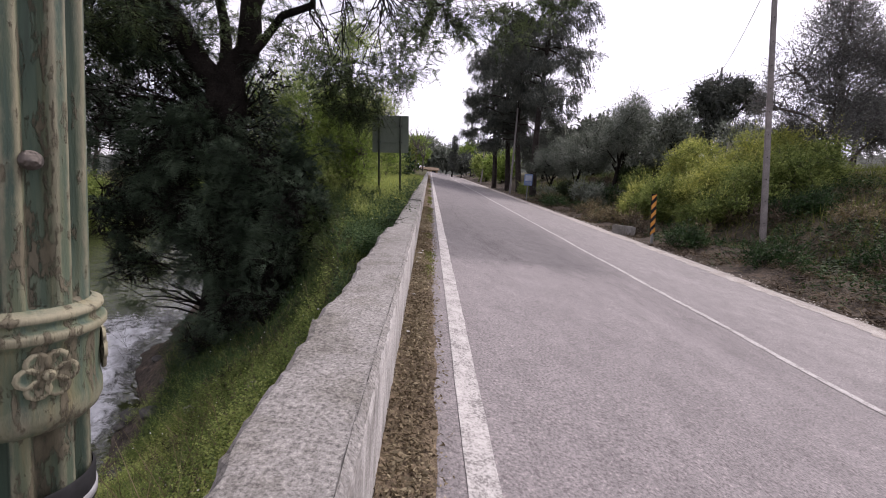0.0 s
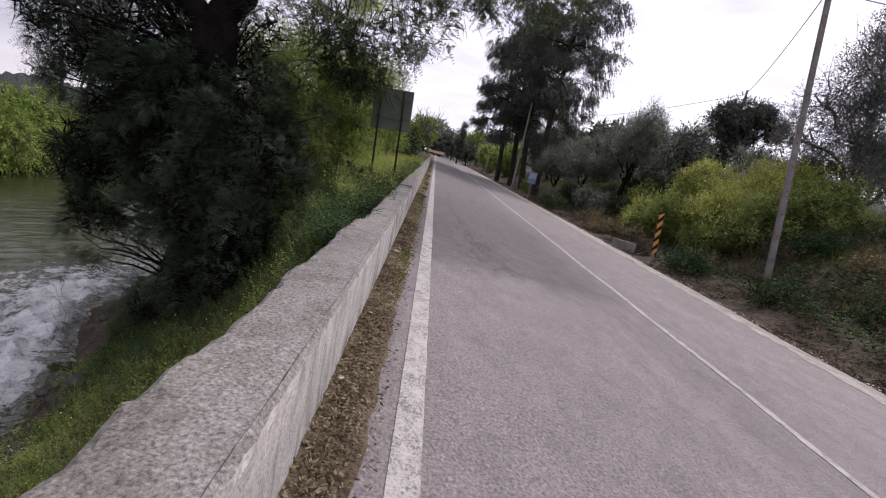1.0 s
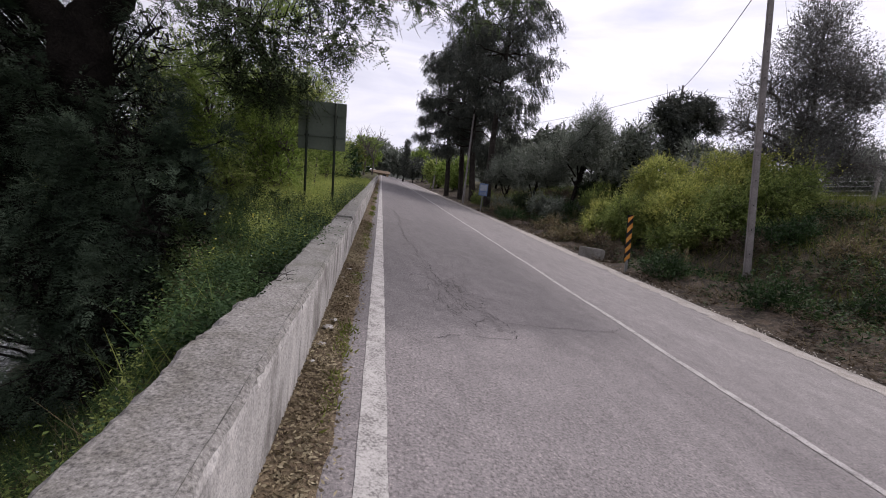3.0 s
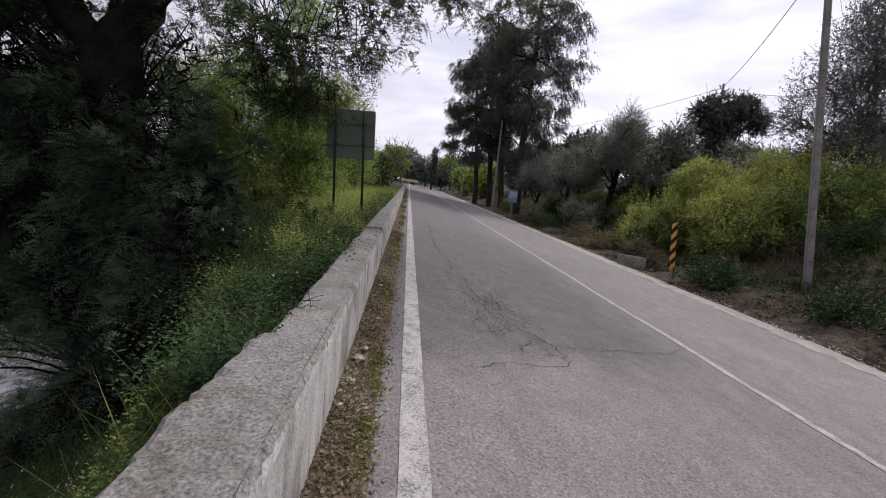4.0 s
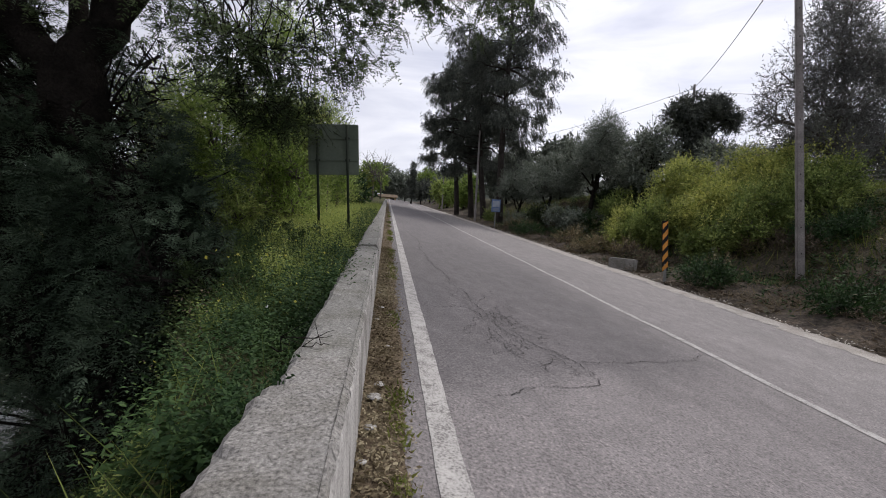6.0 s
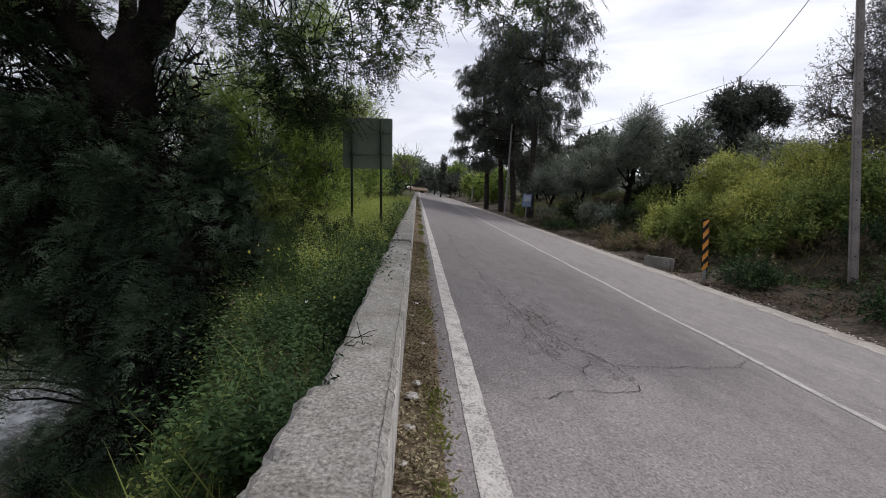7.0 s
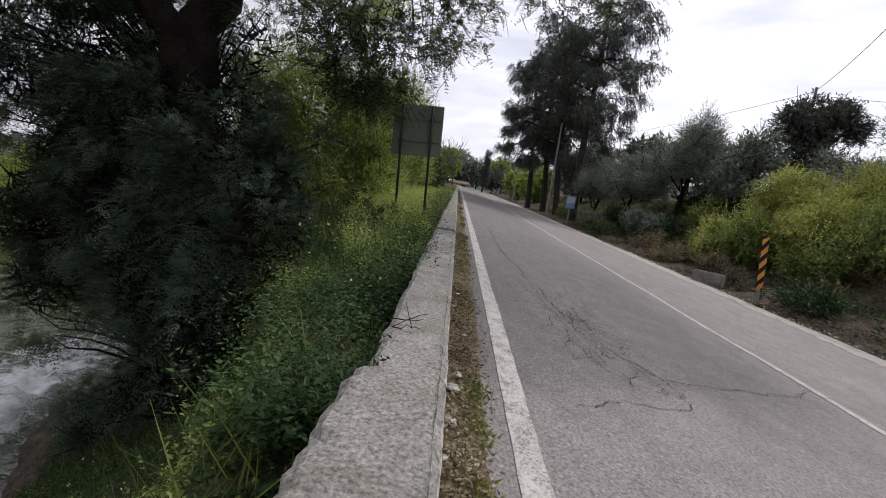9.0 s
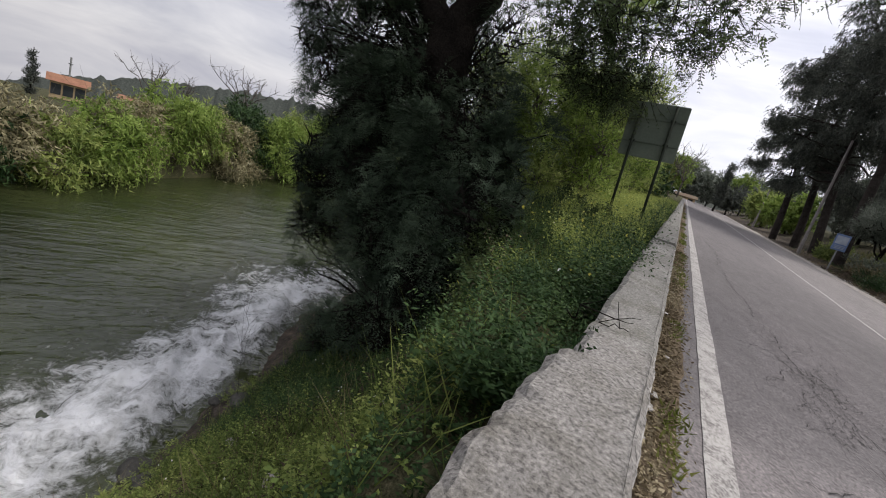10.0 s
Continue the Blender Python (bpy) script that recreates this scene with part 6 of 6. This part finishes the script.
    for k, (x, y) in enumerate([(10.2, 25.6), (11.6, 25.0), (12.8, 23.4), (9.6, 27.8), (10.6, 29.0), (9.2, 30.0), (8.9, 32.6), (10.0, 33.4), (12.2, 27.0), (9.3, 36.5), (8.6, 39.0), (13.6, 25.4)]):
        z, h, w = gz(x, y), 1.2 + 0.4 * math.sin(k * 2.7), 0.95 + 0.25 * math.cos(k * 1.7)
        grow("thicket", "dark tangled undergrowth below the olive trees", "bush", (x, y, z), [(x, y, z - 0.1), (x, y, z + h * 0.5)], [(x, y, z + h * 0.4, w, w, h * 0.5, 12)], (L_OLIVE, L_SHOOT, L_BUSH)[k % 3], M_BARK_GREY, 760 + k, 0.03, 0.008, 52,
             (6, 0.34, 0.12, 0.045), (0.25, 0.45), -0.2, "undergrowth below the olives", foliage_name="foliage", wood_name="stem")
    utility_pole(7.2, 40.5, gz(7.2, 40.5), (7.15, 40.5, 9.2), 0.085, "slim pale utility pole among the conifers", False)
    # olives
    for k, (x, y, h, w) in enumerate([(11.0, 27.0, 6.2, 1.8), (9.9, 31.0, 5.0, 2.1), (9.2, 35.0, 4.6, 2.0), (12.6, 30.0, 4.8, 2.0)]):
        z = gz(x, y)
        grow("olive_tree", "grey-green olive tree with a dark trunk on the bank", "tree", (x, y, z), [(x, y, z - 0.1), (x + 0.15, y, z + h * 0.22), (x + 0.35, y, z + h * 0.45)],
             [(x + 0.2, y, z + h * 0.62, w, w, h * 0.30, 16), (x + 0.7, y, z + h * 0.80, w * 0.65, w * 0.65, h * 0.22, 9), (x - 0.8, y, z + h * 0.6, w * 0.6, w * 0.7, h * 0.2, 7)], L_OLIVE, M_BARK, 430 + k, 0.16, 0.025,
             85, (7, 0.45, 0.10, 0.034), (0.16, 0.34), -0.4, "olive trees on the bank")
    # dense dark tree and its companions
    x, y = 15.4, 25.0
    z = gz(x, y)
    grow("evergreen_tree", "dense dark round-topped evergreen on the bank", "tree", (x, y, z), [(x, y, z - 0.1), (x, y, z + 1.6), (x, y, z + 3.0)],
         [(x - 0.5, y, 7.4, 1.1, 1.2, 1.0, 14), (x + 0.5, y, 8.2, 1.1, 1.1, 0.8, 12), (x + 1.9, y, 7.7, 1.0, 0.9, 0.5, 9), (x + 0.6, y, 6.6, 0.9, 0.9, 0.7, 8), (x - 0.3, y, 5.7, 0.9, 0.9, 0.8, 8)], L_PINE, M_BARK, 440, 0.16, 0.03, 60, (6, 0.28, 0.13, 0.06), (0.32, 0.5), 0.1)
    for k, (x, y, h, w, c) in enumerate([(13.0, 24.5, 4.2, 1.4, L_OLIVE), (12.6, 27.5, 3.0, 1.6, L_OLIVE), (15.0, 22.0, 2.6, 1.4, L_OLIVE), (22.5, 32.0, 4.0, 2.0, L_PINE), (29, 36, 4.5, 2.4, L_OLIVE), (36, 32, 5, 3, L_OLIVE), (42, 30, 5.5, 3, L_PINE)]):
        z = gz(x, y)
        grow("scrub_tree", "grey-green scrubby tree on the bank", "tree", (x, y, z), [(x, y, z - 0.1), (x, y, z + h * 0.5)], [(x, y, z + h * 0.55, w, w, h * 0.42, 18)], c, M_BARK, 450 + k, 0.09, 0.02, 20, (6, 0.40, 0.19, 0.07), (0.24, 0.42), -0.1, "scrubby trees on the bank")
    # thin-leaved tall tree
    x, y = 15.4, 16.8
    z = gz(x, y)
    grow("thin_tree", "tall thin-leaved grey tree with many upright stems", "tree", (x, y, z), [(x, y, z - 0.1), (x - 0.1, y, z + 1.2), (x - 0.2, y, z + 2.6), (x - 0.5, y, z + 4.0)],
         [(x - 0.6, y, z + 3.3, 1.9, 1.6, 1.5, 22), (x - 0.6, y, z + 5.2, 2.0, 1.6, 1.4, 20), (x - 2.3, y, z + 4.0, 1.1, 1.0, 1.0, 9), (x + 1.3, y, z + 4.4, 1.5, 1.3, 1.6, 18), (x - 0.6, y, z + 6.4, 1.2, 1.0, 0.9, 8),
          (x - 0.9, y, z + 1.9, 1.7, 1.4, 1.1, 18), (x + 1.5, y, z + 2.0, 1.6, 1.3, 1.4, 18), (x - 2.7, y, z + 2.6, 1.0, 1.0, 0.9, 9)],
         L_MIST, M_BARK_GREY, 470, 0.13, 0.022, 36, (6, 0.42, 0.10, 0.034), (0.20, 0.40), -0.4)
    for k, (x, y, h) in enumerate([(26.0, 27.0, 5.5), (33.0, 24.0, 5.5)]):
        z = gz(x, y)
        grow("field_tree", "green leafy tree beyond the fence", "tree", (x, y, z), [(x, y, z - 0.1), (x, y, z + h * 0.5)], [(x, y, z + h * 0.6, 2.0, 2.0, h * 0.4, 20)], L_OLIVE, M_BARK, 480 + k, 0.12, 0.02, 20, (6, 0.40, 0.18, 0.065), (0.26, 0.42), 0.0)


def conifers():
    for k, (x, y, h, lean) in enumerate([(7.4, 52.0, 17.5, -1.6), (8.0, 47.0, 19.0, -1.4), (8.3, 42.5, 16.5, -1.2), (8.6, 37.5, 21.0, -0.3)]):
        r = np.random.default_rng(500 + k)
        z = gz(x, y)
        ob = thing("conifer", (x, y, z), "tall dark conifer with a bare lower trunk and drooping boughs", "tree", "conifers beside the road")
        t, tw = Tubes(), Tubes()
        s = np.linspace(0, 1, 12)
        trunk = np.stack([x + lean * s + 0.12 * np.sin(s * 7 + k), y + 0.1 * np.sin(s * 5), z - 0.2 + h * s], 1)
        t.add(trunk, np.linspace(0.30, 0.05, 12), 10)
        V, F, off = [], [], 0
        boughs = 56 if k < 3 else 60
        for j in range(boughs):
            s0 = r.uniform(0.30 if k < 3 else 0.36, 0.98)
            p0 = np.array([np.interp(s0, s, trunk[:, q]) for q in range(3)])
            a = r.uniform(0, 2 * np.pi)
            reach = 4.5 * (1.0 - 0.62 * max(0, s0 - 0.45) / 0.55) * r.uniform(0.5, 1.1)
            tip = p0 + np.array([math.cos(a) * reach, math.sin(a) * reach, reach * r.uniform(-0.25, 0.40)])
            b = bent(p0, tip, 0.18, r, 6, -0.15)
            tw.add(b, np.linspace(0.07, 0.015, 6), 5)
            n = int((230 if k < 3 else 240) * reach / 3)
            lumps = max(3, n // 26)
            u = r.uniform(0.42 if k < 3 else 0.48, 1.05, lumps)
            c = np.stack([np.interp(u, np.linspace(0, 1, 6), b[:, q]) for q in range(3)], 1) + r.normal(0, 0.30 if k < 3 else 0.38, (lumps, 3)) * np.array([1, 1, 0.7])
            c[:, 2] -= np.abs(r.normal(0, 0.40, lumps)) * (0.4 + u)
            c = np.repeat(c, 22, 0) + r.normal(0, 0.19, (lumps * 22, 3)) * np.array([1.2, 1.2, 0.7])
            n = len(c)
            w = np.stack([np.full(n, math.cos(a)), np.full(n, math.sin(a)), np.full(n, -0.8)], 1) + r.normal(0, 0.5, (n, 3))
            v, f = sprays(c, w, 8, 0.36, 0.17, 0.056, r, 0.7, np.array([[0, 0, 1.0]]) + 0.4 * w)
            V.append(v)
            F.append(f + off)
            off += len(v)
        t.make("trunk", M_BARK_DULL, ob)
        tagged(tw.make("branchwork", M_BARK_DULL, ob), kind="stuff")
        piece("crown", np.concatenate(V), np.concatenate(F), L_PINE, ob)


def fence():
    ob = thing("fence", (22.5, 20.0, gz(22.5, 20)), "wire fence with concrete posts along the field", "fence")
    xs = [13.6, 16.0, 18.45, 20.9, 23.4, 26.0, 28.6]
    ys = [20.6, 20.0, 19.35, 18.7, 18.0, 17.3, 16.6]
    tops = []
    o = Vector(ob.location)
    for x, y in zip(xs, ys):
        z = gz(x, y)
        part("post", box_bm(x - o.x, y - o.y, z + 0.75 - o.z, 0.13, 0.13, 1.9, 0.015), M_POST, ob)
        tops.append((x, y, z))
    for h in np.arange(0.25, 1.65, 0.2):
        t = Tubes()
        t.add([(x, y, z + h) for x, y, z in tops], 0.012, 4)
        t.make("strand", M_WIRE, ob)


def slope_cover():
    r = np.random.default_rng(61)
    thin = lambda x, y: r.uniform(0, 1, len(x)) < np.clip(0.10 + (x - EDGE) * 0.12 + 0.25 * np.sin(x * 1.9 + 0.7 * y) * np.cos(y * 0.9), 0.03, 1)
    blades("slope_dry_grass", scatter(52000, EDGE + 0.45, 16, 4, 45, r, thin), 0.24, 0.013, L_DRY, "dry straw and dead stalks on the brown bank", 62, 0.8)
    high = lambda x, y: x > EDGE + 3.2
    blades("slope_grass", scatter(26000, EDGE + 1.2, 26, 6, 45, r, high), 0.45, 0.02, L_GRASS, "rough green grass on top of the bank", 63)
    tufts = lambda x, y: r.uniform(0, 1, len(x)) < np.clip((x - EDGE - 0.3) * 0.22, 0, 0.9) * patchy(x, y, 1.5) ** 1.5
    p = scatter(19000, EDGE + 0.5, 15, 5, 34, r, tufts)
    herbs("bank_weeds", p, 0.14 + 0.40 * patchy(p[:, 1], p[:, 0], 1.9) ** 2, 9, 0.11, 0.045, L_GREEN, "weedy tufts scattered over the roadside bank", 64, 0.5)
    p = scatter(12000, EDGE + 0.4, 14, 5, 34, r, lambda x, y: patchy(x, y, 2.2) > 0.35)
    herbs("dead_scrub", p, 0.08 + 0.36 * patchy(p[:, 0], p[:, 1], 2.7) ** 2, 7, 0.12, 0.030, L_SCRUB, "dark dead scrub and leaf mould on the bank", 65, 0.9)
    p = scatter(4200, EDGE + 0.8, 15, 6, 44, r, thin)
    p[:, 2] += r.uniform(0, 0.22, len(p))
    v, f = sprays(p, np.stack([r.normal(0, 1, len(p)), r.normal(0, 1, len(p)), r.uniform(0.1, 1, len(p))], 1), 6, 0.22, 0.08, 0.035, r, 0.1)
    tagged(piece("slope_weeds", v, f, L_GREEN), "low weeds scattered over the bank", "undergrowth", kind="stuff")
    y = r.uniform(-2, 60, 2600)
    x = EDGE + 0.38 + r.normal(0, 0.10, len(y))
    s = r.uniform(0.006, 0.024, len(y))
    base = np.array([[1, 0, 0], [0, 1, 0], [-1, 0, 0], [0, -1, 0], [0, 0, 0.8]], float)
    V = (np.stack([x, y, ground_z(x, y) + 0.03], 1)[:, None] + base[None] * s[:, None, None] * r.uniform(0.6, 1.3, (len(y), 5, 1))).reshape(-1, 3)
    F = (np.array([[0, 1, 4], [1, 2, 4], [2, 3, 4], [3, 0, 4]])[None] + 5 * np.arange(len(y))[:, None, None]).reshape(-1, 3)
    tagged(piece("verge_stones", V, F, M_STONE_PALE), "loose pale stones along the dusty verge", "gravel", kind="stuff")


def far_end():
    z = float(road_z(1.0, 100))
    house("roadside_house", "small distant house with an ochre wall and tiled roof", -0.4, 106, z - 1.0, 3.6, 3.5, 1.8, 0.1, 0.7, 2, M_ROOF_OLD)
    for k, (x, y, h, w, c) in enumerate([(-4, 92, 7, 3.5, L_WILLOW), (6.8, 99, 6, 3.0, L_PINE), (9.5, 76, 5.0, 2.6, L_YELLOW), (10.5, 66, 5.0, 2.8, L_WILLOW), (12, 88, 8, 4.5, L_OLIVE), (-8, 104, 10, 5, L_GREEN), (4, 116, 8, 5, L_OLIVE), (14, 60, 6, 3, L_OLIVE), (-1, 120, 9, 5, L_OLIVE), (10, 112, 9, 5, L_WILLOW), (20, 70, 8, 5, L_OLIVE), (18, 48, 6, 3.5, L_OLIVE), (14.5, 40, 5, 3, L_OLIVE), (13, 52, 5.5, 3, L_OLIVE), (26, 50, 7, 4, L_OLIVE), (-11, 84, 9, 5, L_YELLOW), (-10, 55, 7, 4, L_YELLOW)]):
        z = gz(x, y)
        grow("distant_tree", "leafy tree at the far end of the road", "tree", (x, y, z), [(x, y, z - 0.2), (x, y, z + h * 0.5)], [(x, y, z + h * 0.55, w, w, h * 0.45, 24)], c, M_BARK, 520 + k, 0.15, 0.03, 2.7, (5, 0.8, 0.55, 0.25), (0.26, 0.40), 0.0, "trees at the far end of the road")
    cypress(4.3, 90, gz(4.3, 90), 8.5, 560, "dark conical cypress beside the far road")
    bare_tree(-2.3, 62, 6.5, 570, "leafless roadside tree with fine upright twigs", 0.35)
    bare_tree(-1.4, 70, 6.0, 571, "leafless roadside tree with fine upright twigs", 0.35)
    utility_pole(8.2, 72, gz(8.2, 72), (8.2, 72, gz(8.2, 72) + 5), 0.10, "plain distant utility pole", False)


river_tree()
left_shrubs()
sapling()
undergrowth()
gutter_litter()
far_bank()
far_side_landmarks()
lamp_post()
big_sign()
marker_post()
kerb_block()
blue_sign()
right_side()
conifers()
fence()
slope_cover()
far_end()
